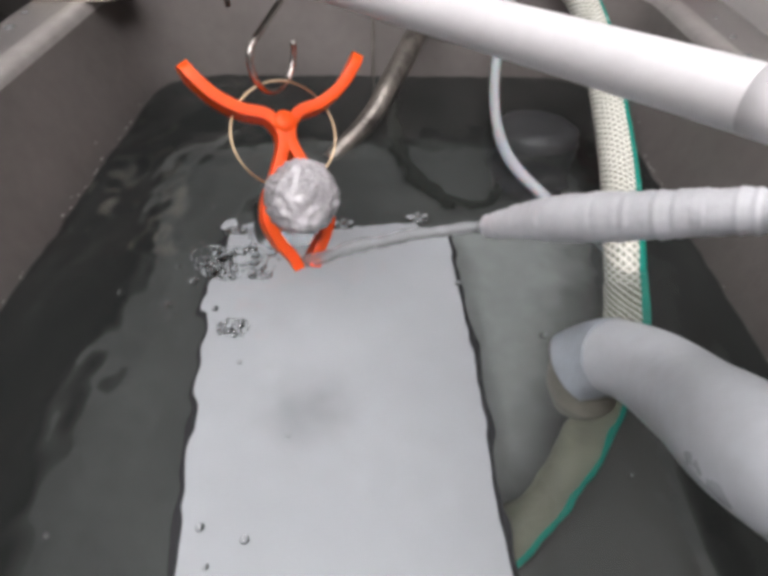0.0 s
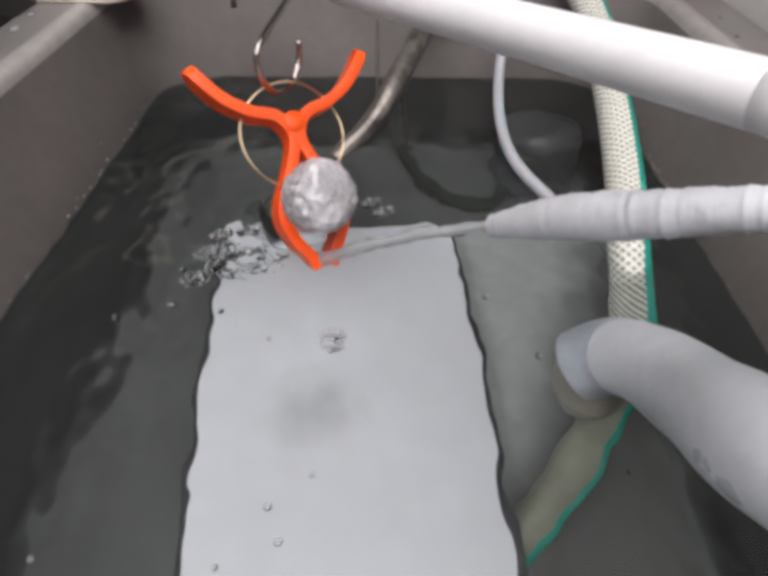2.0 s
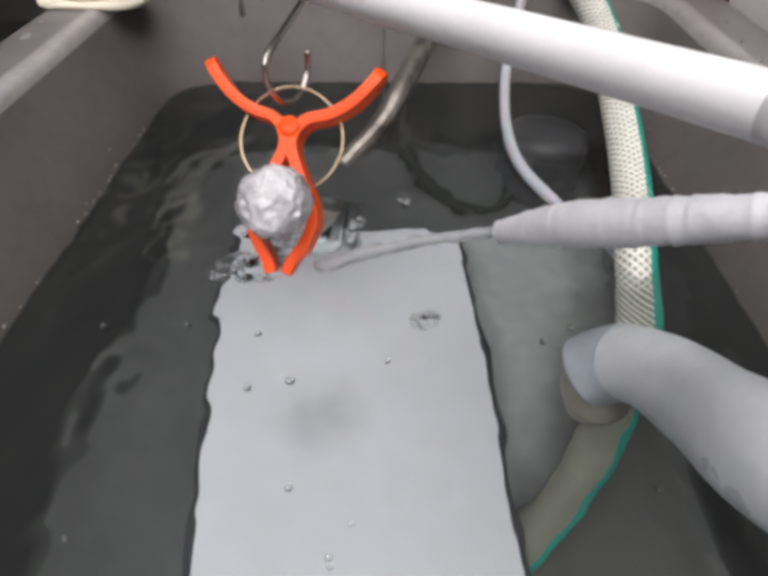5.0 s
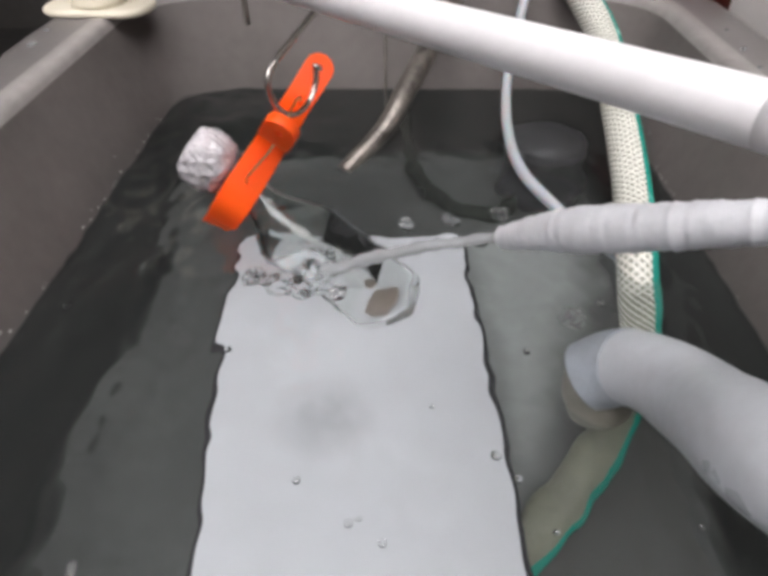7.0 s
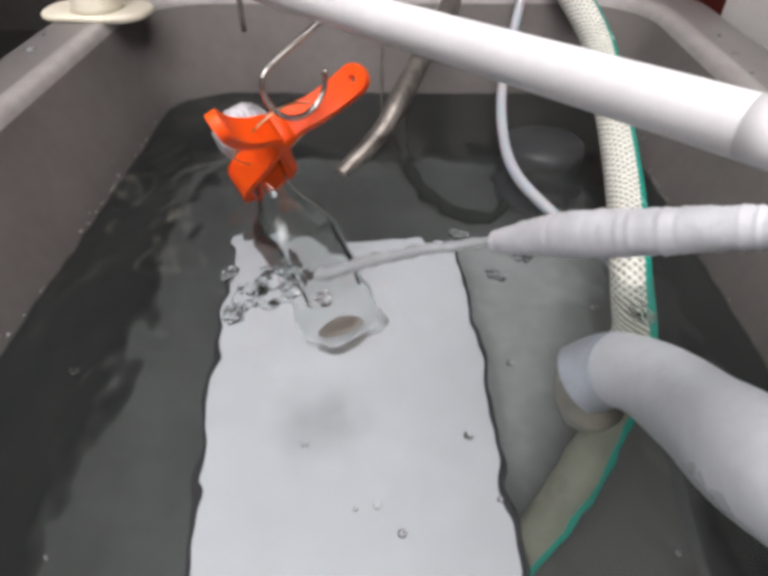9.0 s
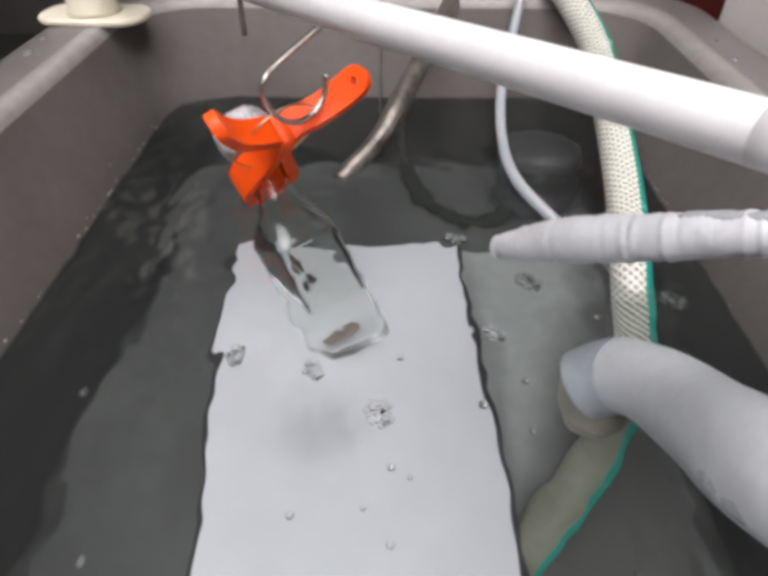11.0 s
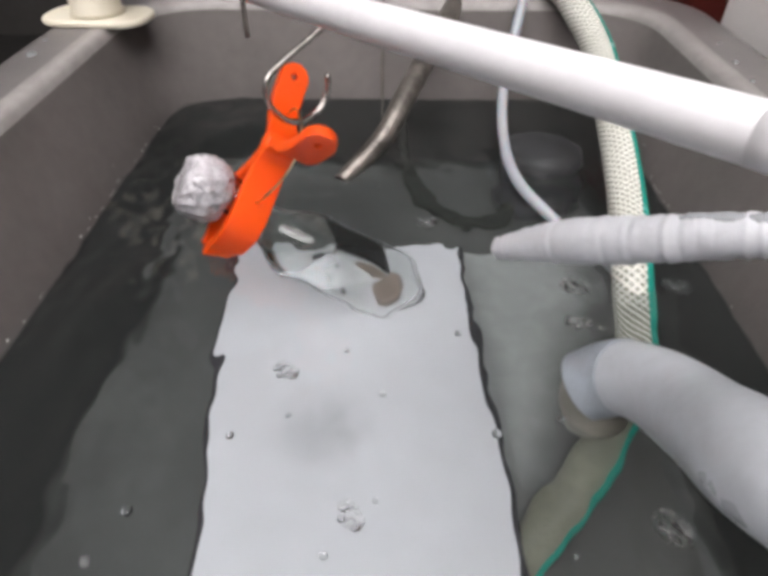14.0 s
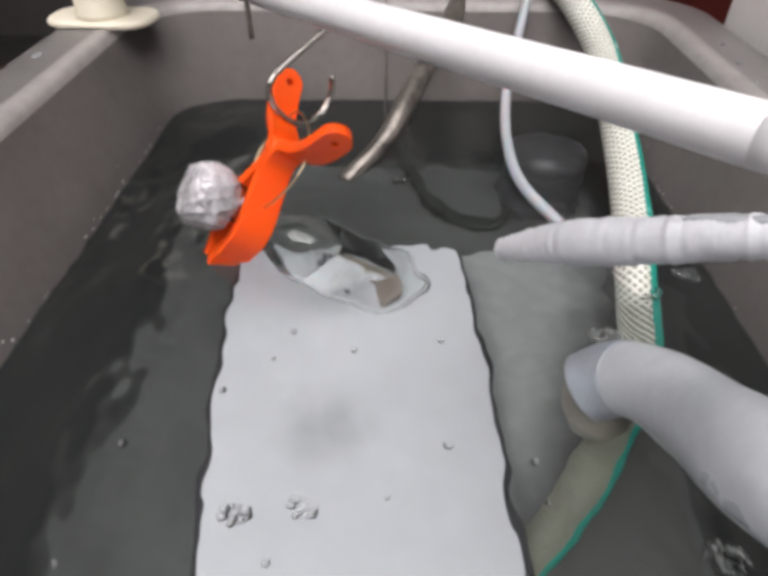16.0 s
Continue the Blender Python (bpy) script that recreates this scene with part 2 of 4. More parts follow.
def sweep(bm, path, radius, seg=16, caps=True, bore=0.0):
    """A tube along path. radius: a number or a function of (index share, angle). bore: share of the radius that is hollow."""
    fr = frames_along(path)
    rings = []
    n = len(path)
    rad = radius if callable(radius) else (lambda s, a: radius)
    order = [(i, 1.0) for i in range(n)]
    if bore:
        order += [(i, bore) for i in range(n - 1, -1, -1)]
    for i, k in order:
        t, u, w = fr[i]
        rings.append([bm.verts.new(path[i] + (u * math.cos(a) + w * math.sin(a)) * rad(i / (n - 1), a) * k)
                      for a in (2 * math.pi * j / seg for j in range(seg))])
    pairs = list(zip(rings, rings[1:]))
    if bore:
        pairs.append((rings[-1], rings[0]))
    for a, b in pairs:
        for j in range(seg):
            bm.faces.new((a[j], a[(j + 1) % seg], b[(j + 1) % seg], b[j]))
    if caps and not bore:
        bm.faces.new(rings[0][::-1])
        bm.faces.new(rings[-1])
    return bm


def lathe(bm, profile, seg=24, m=None):
    """Turns a profile of (radius, height) round z."""
    rings = []
    for r, z in profile:
        rings.append([bm.verts.new((r * math.cos(2 * math.pi * j / seg), r * math.sin(2 * math.pi * j / seg), z)) for j in range(seg)])
    for a, b in zip(rings, rings[1:]):
        for j in range(seg):
            bm.faces.new((a[j], a[(j + 1) % seg], b[(j + 1) % seg], b[j]))
    bm.faces.new(rings[0][::-1])
    bm.faces.new(rings[-1])
    if m:
        bmesh.ops.transform(bm, matrix=m, verts=[v for r in rings for v in r])
    return bm


def loop_points(x0, x1, y0, y1, r, seg=10):
    out = []
    for cx, cy, a0 in ((x1 - r, y1 - r, 0), (x0 + r, y1 - r, 90), (x0 + r, y0 + r, 180), (x1 - r, y0 + r, 270)):
        for k in range(seg + 1):
            a = radians(a0 + 90 * k / seg)
            out.append((cx + r * math.cos(a), cy + r * math.sin(a)))
    return out


# ---- the room: unseen, added to close in the light ----
def build_room():
    bm = box(bmesh.new(), (-2.6, -2.2, -1.0), (2.6, 3.6, -0.9))
    solid("floor", bm, M_FLOOR, "grey concrete floor under the bench", "floor", kind="structure", smooth=False)
    for name, lo, hi in (("wall_north", (-2.6, 3.5, -0.9), (2.6, 3.6, 1.6)), ("wall_south", (-2.6, -2.2, -0.9), (2.6, -2.1, 1.6)),
                         ("wall_west", (-2.6, -2.1, -0.9), (-2.5, 3.5, 1.6)), ("wall_east", (2.5, -2.1, -0.9), (2.6, 3.5, 1.6))):
        solid(name, box(bmesh.new(), lo, hi), M_WALL, "plain shaded plaster wall, unseen", "wall", kind="structure", smooth=False)
    # the ceiling leaves an opening for the added light panel over the bench
    turn = pose(-0.15, -0.5, 1.5, 0, 0, 0)
    bm = bmesh.new()
    x0, x1, y0, y1 = -0.9, 0.9, -0.95, 0.75
    for lo, hi in (((-2.4, -1.8, 0.004), (x0, 4.2, 0.1)), ((x1, -1.8, 0.004), (2.9, 4.2, 0.1)),
                   ((x0, -1.8, 0.004), (x1, y0, 0.1)), ((x0, y1, 0.004), (x1, 4.2, 0.1))):
        box(bm, lo, hi)
    ceiling = solid("ceiling", bm, M_CEILING, "unseen grey ceiling board round the light panel", "ceiling", kind="structure", smooth=False)
    ceiling.matrix_basis = turn
    overhead = thing("overhead_light", "unseen overhead light panel of two glowing panes with a dark bar", "skylight", kind="structure", at=turn)
    for lo, hi in (((x0, y0, 0.02), (-0.02, y1, 0.03)), ((0.02, y0, 0.02), (x1, y1, 0.03))):
        part("pane", box(bmesh.new(), lo, hi), M_PANE, overhead, smooth=False)
    part("beam", box(bmesh.new(), (-0.02, y0, 0.0), (0.02, y1, 0.05), 0.004), M_BEAM, overhead, "dark bar across the added light panel", smooth=False)


def build_table():
    t = thing("work_table", "dark stained wooden work table under the tank", "table")
    part("tabletop", box(bmesh.new(), (-0.75, -0.55, -0.181), (0.75, 0.95, -0.142), 0.004), M_TABLE, t, smooth=False)
    for x in (-0.68, 0.68):
        for y in (-0.48, 0.88):
            part("leg", box(bmesh.new(), (x - 0.03, y - 0.03, -0.9), (x + 0.03, y + 0.03, -0.181), 0.004), M_TABLE, t, smooth=False)


# ---- the tank and its water ----
TX0, TX1, TY0, TY1 = -0.181, 0.169, -0.26, 0.474
TAPER = 0.33
FLOOR_Z = -0.125


def tank_loop(z, grow, r):
    return [(x, y, z) for x, y in loop_points(TX0 - grow, TX1 + grow, TY0 - grow, TY1 + grow, r, 14)]


def build_tank():
    loops = [(FLOOR_Z, -0.040, 0.03), (-0.1242, -0.030, 0.035), (-0.1215, -0.021, 0.04), (-0.1165, -0.0155, 0.044), (-0.108, -0.0115, 0.047)]
    loops += [(z, (TAPER if z > 0 else 0.09) * z, 0.05 + 0.1 * max(0, z)) for z in (-0.09, -0.05, -0.01, 0.0, 0.02, 0.04, 0.06, 0.064)]
    loops += [(0.067, 0.0222, 0.058), (0.0695, 0.0242, 0.059), (0.071, 0.0275, 0.06), (0.0705, 0.034, 0.062), (0.07, 0.06, 0.07), (0.0685, 0.0655, 0.072), (0.065, 0.067, 0.073), (0.045, 0.0675, 0.073),
              (0.0445, 0.064, 0.071), (0.064, 0.0625, 0.07), (0.066, 0.04, 0.06), (0.05, 0.034, 0.056)]
    loops += [(z, TAPER * z + 0.016, 0.055) for z in (0.03, 0.0)] + [(-0.06, 0.010, 0.055), (-0.13, 0.004, 0.055), (-0.14, -0.002, 0.05), (-0.142, -0.006, 0.045)]
    t = thing("plastic_tank", "grey plastic water tank with rounded corners and a flat rim", "tank")
    for name, a, b, mat, label in (("basin_floor", 0, 4, M_SILT, "grey silted floor"), ("basin", 3, 13, M_TANK, "dull grey inner walls"), ("rim_edge", 12, 17, M_BEAD, "worn inner edge, its bright highlight put into a paler colour"), ("rim", 16, 25, M_RIM, "lighter worn flat rim"), ("outer_wall", 24, len(loops), M_TANK, "")):
        bm = bmesh.new()
        rings = [[bm.verts.new(p) for p in tank_loop(*l)] for l in loops[a:b]]
        n = len(rings[0])
        for p, q in zip(rings, rings[1:]):
            for j in range(n):
                bm.faces.new((p[j], p[(j + 1) % n], q[(j + 1) % n], q[j]))
        if name == "basin_floor":
            bm.faces.new(rings[0])
        if name == "outer_wall":
            bm.faces.new(rings[-1][::-1])
        part(name, bm, mat, t, label)


SPLASH = Vector((-0.055, 0.27))


def build_water():
    nx, ny = 250, 500
    x0, x1, y0, y1 = TX0 - 0.009, TX1 + 0.009, TY0 - 0.009, TY1 + 0.009
    verts, faces = [], []
    for j in range(ny):
        y = y0 + (y1 - y0) * j / (ny - 1)
        for i in range(nx):
            x = x0 + (x1 - x0) * i / (nx - 1)
            d = (Vector((x, y)) - SPLASH).length
            near = math.exp(-(d / 0.07) ** 2)
            left = 1 / (1 + math.exp((x + 0.085) / 0.02))
            h = (0.0014 + 0.0036 * left) * noise.noise((x * 30, y * 21, 0.3)) + (0.00045 + 0.0006 * left) * noise.noise((x * 85, y * 62, 4.1))
            h += (0.00022 + 0.00016 * left) * noise.noise((x * 135, y * 100, 9.3)) + 0.0002 * math.exp(-(d / 0.13) ** 2) * noise.noise((x * 100, y * 85, 5.5))
            h += near * (0.0007 * noise.noise((x * 55, y * 55, 7.7)) + 0.0002 * noise.noise((x * 115, y * 115, 1.7)))
            h += 0.00025 * math.exp(-d / 0.06) * math.sin(d * 330)
            verts.append((x, y, h))
    for j in range(ny - 1):
        for i in range(nx - 1):
            a = j * nx + i
            faces.append((a, a + 1, a + nx + 1, a + nx))
    me = bpy.data.meshes.new("water")
    me.from_pydata(verts, [], faces)
    me.materials.append(M_WATER)
    me.shade_smooth()
    w = tagged(new("water", me), "murky grey water with fine ripples", "water", kind="structure")
    w.visible_shadow = False
    return w


# left edge, right edge, y
SHEET_FAR, SHEET_NEAR = (-0.1116, 0.0422, 0.331), (-0.0605, 0.0725, -0.1)


def build_boards():
    """The white sheet and the wider grey board that lie under water."""
    t = thing("white_sheet", "white plastic sheet with black edging lying under water", "board")
    far, near = SHEET_FAR, SHEET_NEAR

    def slab(name, a, b, c, d, z0, z1, mat, parent, label=""):
        bm = bmesh.new()
        lo = [bm.verts.new((x, y, z0)) for x, y in (a, b, c, d)]
        hi = [bm.verts.new((x, y, z1)) for x, y in (a, b, c, d)]
        bm.faces.new(lo[::-1])
        bm.faces.new(hi)
        for k in range(4):
            bm.faces.new((lo[k], lo[(k + 1) % 4], hi[(k + 1) % 4], hi[k]))
        return part(name, bm, mat, parent, label, smooth=False)

    e = 0.0034
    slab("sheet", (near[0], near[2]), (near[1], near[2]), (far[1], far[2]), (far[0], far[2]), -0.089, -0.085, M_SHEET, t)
    for k, sgn in ((0, -1), (1, 1)):
        slab("edging", (near[k], near[2]), (near[k] + sgn * e, near[2]), (far[k] + sgn * e * 0.8, far[2]), (far[k], far[2]), -0.089, -0.0842, M_EDGING, t, "black edging strip")
    b = thing("grey_board", "pale grey board with painted shade to its right, lying on the tank floor", "board")
    slab("board", (-0.02, -0.2), (0.146, -0.2), (0.150, 0.352), (-0.06, 0.352), FLOOR_Z + 0.0002, FLOOR_Z + 0.004, M_BASE, b)
    for x, y in ((-0.02, 0.02), (0.03, 0.02), (-0.04, 0.30), (0.02, 0.30)):
        part("spacer", lathe(bmesh.new(), [(0.0, FLOOR_Z + 0.004), (0.006, FLOOR_Z + 0.004), (0.006, -0.089), (0.0, -0.089)], 16, Matrix.Translation((x, y, 0))), M_EDGING, t)


# ---- pipes and tubes ----
ROD_A, ROD_B = Vector((-0.1725, 0.404, 0.1237)), Vector((0.205, -0.0583, 0.1611))


def build_rod():
    bm = bmesh.new()
    n = 60
    path = [ROD_A.lerp(ROD_B, -0.3 + 1.3 * k / n) for k in range(n + 1)]
    sweep(bm, path, 0.0065, 28, bore=0.82)
    t = thing("support_rod", "white plastic pipe laid across the tank as a rail", "pipe")
    part("pipe", bm, M_PVC, t)
    d = (ROD_B - ROD_A).normalized()
    p = ROD_A.lerp(ROD_B, 0.644)
    part("clamp", sweep(bmesh.new(), [p, p + d * 0.010], 0.00658, 28, bore=0.9), M_PVC, t, "raised white collar")


def build_metal_pipe():
    pts = [(0.066, 0.55, 0.083), (0.045, 0.5, 0.0651), (0.0183, 0.43, 0.0424), (0.0023, 0.395, 0.0261), (-0.0050, 0.3812, 0.0172), (-0.0155, 0.368, 0.0083), (-0.0285, 0.354, 0.0007), (-0.0365, 0.345, -0.0044)]
    bm = sweep(bmesh.new(), smooth_path(pts, 0.003), lambda s, a: 0.0078 - 0.0018 * max(0, (s - 0.72) / 0.28), 16, bore=0.8)
    t = thing("metal_pipe", "stained bent steel pipe dipping into the water", "pipe")
    part("pipe", bm, M_PIPE, t)


def build_thin_tube():
    pts = [(0.108, 0.54, 0.076), (0.0984, 0.49, 0.0785), (0.0889, 0.46, 0.0502), (0.0789, 0.42, 0.028), (0.0747, 0.37, 0.0139), (0.0785, 0.325, 0.0085), (0.0982, 0.2911, 0.0), (0.115, 0.278, -0.012), (0.135, 0.27, -0.04)]
    bm = sweep(bmesh.new(), smooth_path(pts, 0.003), 0.0036, 12)
    t = thing("air_tube", "thin milky silicone air tube over the tank edge", "tube")
    part("tube", bm, M_THIN, t)


def build_braided_hose():
    pts = [(0.095, 0.56, 0.083), (0.1229, 0.495, 0.083), (0.1351, 0.47, 0.0722), (0.1458, 0.43, 0.0534), (0.1421, 0.36, 0.0334), (0.1374, 0.3, 0.0148), (0.1285, 0.2443, -0.002),
           (0.126, 0.2138, -0.03), (0.1202, 0.1917, -0.055), (0.107, 0.1736, -0.078), (0.0899, 0.1534, -0.099), (0.0677, 0.1307, -0.107), (0.047, 0.1123, -0.1095), (0.0, 0.08, -0.1095)]
    path = smooth_path(pts, 0.0022)
    t = thing("braided_hose", "clear braided vinyl hose with a green stripe, half under water", "hose")
    R = 0.0105
    wet = next(i for i, p in enumerate(path) if p.z < -0.012)
    core = part("core", sweep(bmesh.new(), path[:wet + 1], R, 24), M_HOSE, t, "yellowish clear vinyl")
    part("sunken_core", sweep(bmesh.new(), path[wet:], R + 0.0002, 24), M_DIM_HOSE, t, "sunken length, dimmed in colour for the murky water")
    fr = frames_along(path)
    dist = [0.0]
    for a, b in zip(path, path[1:]):
        dist.append(dist[-1] + (b - a).length)

    def strand(bm, ang0, sign, pitch, r, half, last):
        prev = None
        for i, p in enumerate(path[:last]):
            _, u, w = fr[i]
            a = ang0 + sign * 2 * math.pi * dist[i] / pitch
            pair = [bm.verts.new(p + (u * math.cos(a + k) + w * math.sin(a + k)) * rr) for k, rr in ((-half, r - 0.0003), (0, r), (half, r - 0.0003))]
            if prev:
                bm.faces.new((prev[0], prev[1], pair[1], pair[0]))
                bm.faces.new((prev[1], prev[2], pair[2], pair[1]))
            prev = pair

    for sign, lift in ((1, 0.0003), (-1, 0.00045)):
        bm = bmesh.new()
        for k in range(12):
            strand(bm, 2 * math.pi * k / 12, sign, 0.052, R + lift, 0.118, wet + 20)
        tagged(part("braid", bm, M_BRAID, core, "white reinforcing braid"), kind="stuff")
    bm = bmesh.new()
    for off in (-0.26, 0.0, 0.26):
        strand(bm, GREEN_ANGLE + off, 0, 1, R + 0.0007, 0.15, len(path))
    part("stripe", bm, M_GREEN, t, "green stripe")


GREEN_ANGLE = -2.25


def build_fat_tube():
    pts = [(0.0755, 0.1580, 0.0055), (0.0802, 0.1565, 0.0117), (0.0879, 0.1541, 0.0219), (0.0938, 0.1353, 0.0367), (0.0949, 0.111, 0.0515), (0.0873, 0.0785, 0.0775), (0.0905, 0.0605, 0.0880), (0.103, 0.043, 0.0935), (0.130, 0.026, 0.096), (0.165, 0.012, 0.095), (0.24, 0.0, 0.085)]
    path = smooth_path(pts, 0.002)
    for _ in range(3):
        path = [path[0]] + [sum(path[max(0, i - 3):i + 4], Vector()) / len(path[max(0, i - 3):i + 4]) for i in range(1, len(path) - 1)] + [path[-1]]
    path = path[2:]
    t = thing("return_tube", "thick cloudy silicone tube with its mouth dipping under water", "tube")
    band = next(i for i, p in enumerate(path) if p.z > 0.024)
    wide = lambda s, a: 0.0148 + 0.0002 * math.sin(40 * s + 2 * a)
    part("sunken_end", sweep(bmesh.new(), smooth_path([(0.0856, 0.1514, -0.005), (0.0838, 0.1536, 0.001), (0.0822, 0.1552, 0.0085), (0.084, 0.1552, 0.0155)], 0.002), 0.0132, 32, bore=0.85), M_SUNK, t, "brown sunken mouth")
    part("tube", sweep(bmesh.new(), path, wide, 36), M_TUBE, t)
    part("sleeve", sweep(bmesh.new(), path[:band + 2], 0.0151, 36, bore=0.975), M_SLEEVE, t, "bluish stained band round the end")


NOZZLE = [Vector(p) for p in ((0.0463, 0.2088, 0.043), (0.0546, 0.2001, 0.0512), (0.061, 0.1945, 0.0568), (0.0888, 0.1715, 0.0756), (0.1181, 0.1501, 0.0931), (0.14, 0.134, 0.103), (0.2, 0.09, 0.105))]


def nozzle_radius(s, a):
    base = 0.0046 + 0.0048 * min(1, s / 0.2) ** 0.8 - 0.0036 * max(0, min(1, (s - 0.25) / 0.4))
    near = math.exp(-s / 0.13)
    wave = math.sin(s * 330 + 2.5 * math.sin(s * 17))
    ribs = 0.00042 * near * wave * (1 + 0.4 * noise.noise((s * 40, a * 0.7, 2.0)))
    ribs += (1 - near) * (0.00016 * math.sin(s * 118 + 3 * math.sin(s * 31)) + 0.0002 * math.sin(s * 263 + 2 * math.sin(s * 23)) + 0.00014 * math.sin(s * 470 + 3 * math.sin(s * 29))) + 0.0005 * noise.noise((s * 55, a * 1.1, 0.5))
    return base + ribs


def build_nozzle():
    path = smooth_path(NOZZLE, 0.0008)
    k = 14
    share = (k - 1) / (len(path) - 1)
    t = thing("nozzle_tube", "ribbed milky silicone tube tapering to a nozzle", "tube")
    part("tip", sweep(bmesh.new(), path[:k], lambda s, a: nozzle_radius(s * share, a), 24, bore=0.62), M_SILICONE, t, "narrow ribbed tip")
    part("tube", sweep(bmesh.new(), path[k - 1:], lambda s, a: nozzle_radius(share + s * (1 - share), a), 24, bore=0.62), M_SILICONE, t)


def build_jet():
    """A thin stream from the nozzle to the bottle, in the space of the nozzle's mouth."""
    tip = NOZZLE[0]
    end = Vector((-0.040, 0.236, -0.002))
    path = []
    for k in range(70):
        s = k / 69
        p = tip.lerp(end, s)
        p.z += 0.016 * s * (1 - s)
        path.append(p + Vector((0, 0, 0.0004 * math.sin(s * 21))))
    path.insert(0, tip + (NOZZLE[1] - tip) * 0.3)
    bm = sweep(bmesh.new(), path, lambda s, a: 0.0024 + 0.0012 * s + 0.0005 * math.sin(s * 24 + 2 * a) * s + 0.0003 * math.sin(s * 61), 12)
    jet = solid("water_jet", bm, M_JET, "thin clear water stream from the nozzle", "water jet")
    jet.visible_shadow = False
    return jet


def build_splash():
    """Curled ripple crests, a large burst bubble and froth where the stream strikes."""
    rng = random.Random(8)
    bm = bmesh.new()
    for k in range(13):
        r, a0, span = rng.uniform(0.005, 0.021), rng.uniform(0, 6.28), rng.uniform(1.2, 3.2)
        n = 26
        path = []
        for i in range(n):
            a = a0 + span * i / (n - 1)
            q = r * (1 + 0.22 * noise.noise((math.cos(a) * 2, math.sin(a) * 2, k)))
            path.append(Vector((q * math.cos(a), q * 0.8 * math.sin(a), 0.0004)))
        thick = rng.uniform(0.0006, 0.0014)
        sweep(bm, path, lambda s, a: 0.0002 + thick * math.sin(math.pi * s) * (0.8 + 0.3 * math.sin(9 * s + k)), 8)
    for k in range(46):
        a, q = rng.uniform(0, 2 * math.pi), rng.uniform(0.1, 1) ** 0.6
        r = rng.choice((0.0007, 0.001, 0.0013, 0.0018, 0.0026))
        prof = [(r * math.cos(b), r * math.sin(b) * 0.7) for b in (radians(d) for d in (-30, -10, 10, 30, 50, 70, 85))]
        lathe(bm, prof, 14, Matrix.Translation((0.022 * q * math.cos(a), 0.016 * q * math.sin(a), 0)))
    ring = [Vector((-0.017 + 0.0085 * math.cos(a), 0.002 + 0.0075 * math.sin(a) * (1 + 0.2 * math.sin(2 * a)), 0.0008)) for a in (2 * math.pi * i / 40 for i in range(41))]
    sweep(bm, ring, lambda s, a: 0.0006 + 0.0003 * math.sin(14 * s), 10)
    ob = solid("splash", bm, M_SPLASH, "curled crests and froth of clear water where the stream strikes", "splash", kind="stuff")
    ob.visible_shadow = False
    return ob


def build_submerged():
    bm = lathe(bmesh.new(), [(0.0, 0.0), (0.030, 0.0), (0.033, 0.004), (0.033, 0.02), (0.031, 0.022), (0.031, 0.072), (0.033, 0.074), (0.033, 0.084), (0.028, 0.090), (0.012, 0.092), (0.0, 0.092)], 32)
    t = thing("water_pump", "black submerged pump in the tank corner", "pump", at=pose(0.116, 0.418, FLOOR_Z + 0.0006, 0, 0, 0))
    part("housing", bm, M_BLACK, t)
    pts = [(0.004, 0.463, -0.03), (0.005, 0.458, -0.06), (0.010, 0.444, -0.1), (0.020, 0.424, -0.117), (0.038, 0.398, -0.118), (0.053, 0.383, -0.118), (0.078, 0.383, -0.118), (0.092, 0.398, -0.112)]
    c = thing("power_cable", "dark cable sagging under the water to the pump", "cable")
    part("cable", sweep(bmesh.new(), smooth_path(pts, 0.003), 0.0062, 12), M_CABLE, c)
    w = thing("thin_wire", "thin grey wire down the tank's end wall", "wire")
    part("wire", sweep(bmesh.new(), smooth_path([(-0.011, 0.52, 0.073), (-0.011, 0.497, 0.072), (-0.0112, 0.488, 0.045), (-0.0112, 0.473, 0.0), (-0.011, 0.4685, -0.05)], 0.004), 0.0009, 8), M_PIPE, w)


# ---- hook, clip and bottle ----
def build_hook():
    """A flat hook of wire: the open loop below and the long shank that rises behind the pipe."""
    pts = [(0.0247, 0.0185), (0.0236, 0.0095), (0.017, 0.0022), (0.006, -0.0006), (-0.005, 0.003), (-0.0135, 0.012), (-0.0166, 0.0215), (-0.0140, 0.0275), (-0.006, 0.0318), (0.0196, 0.0408),
           (0.034, 0.0458), (0.038, 0.0480)]
    bm = sweep(bmesh.new(), smooth_path([(u, 0, w) for u, w in pts], 0.0015), 0.00155, 10)
    return solid("wire_hook", bm, M_STEEL, "bent steel wire hook hanging behind the white pipe", "hook")


def build_spare_hook():
    d = (ROD_B - ROD_A).normalized()
    side = Vector((-d.y, d.x, 0)).normalized()
    c = ROD_A.lerp(ROD_B, 0.303)
    path = [c + side * 0.0082 * math.cos(a) + Vector((0, 0, 0.0082 * math.sin(a))) for a in (radians(g) for g in range(-30, 181, 15))]
    path += [c - side * 0.0083 + Vector((0, 0, -k)) for k in (0.006, 0.012, 0.0175)]
    solid("wire_hook", sweep(bmesh.new(), path, 0.0012, 10), M_PIPE, "dull steel wire end bent over the white pipe", "hook")


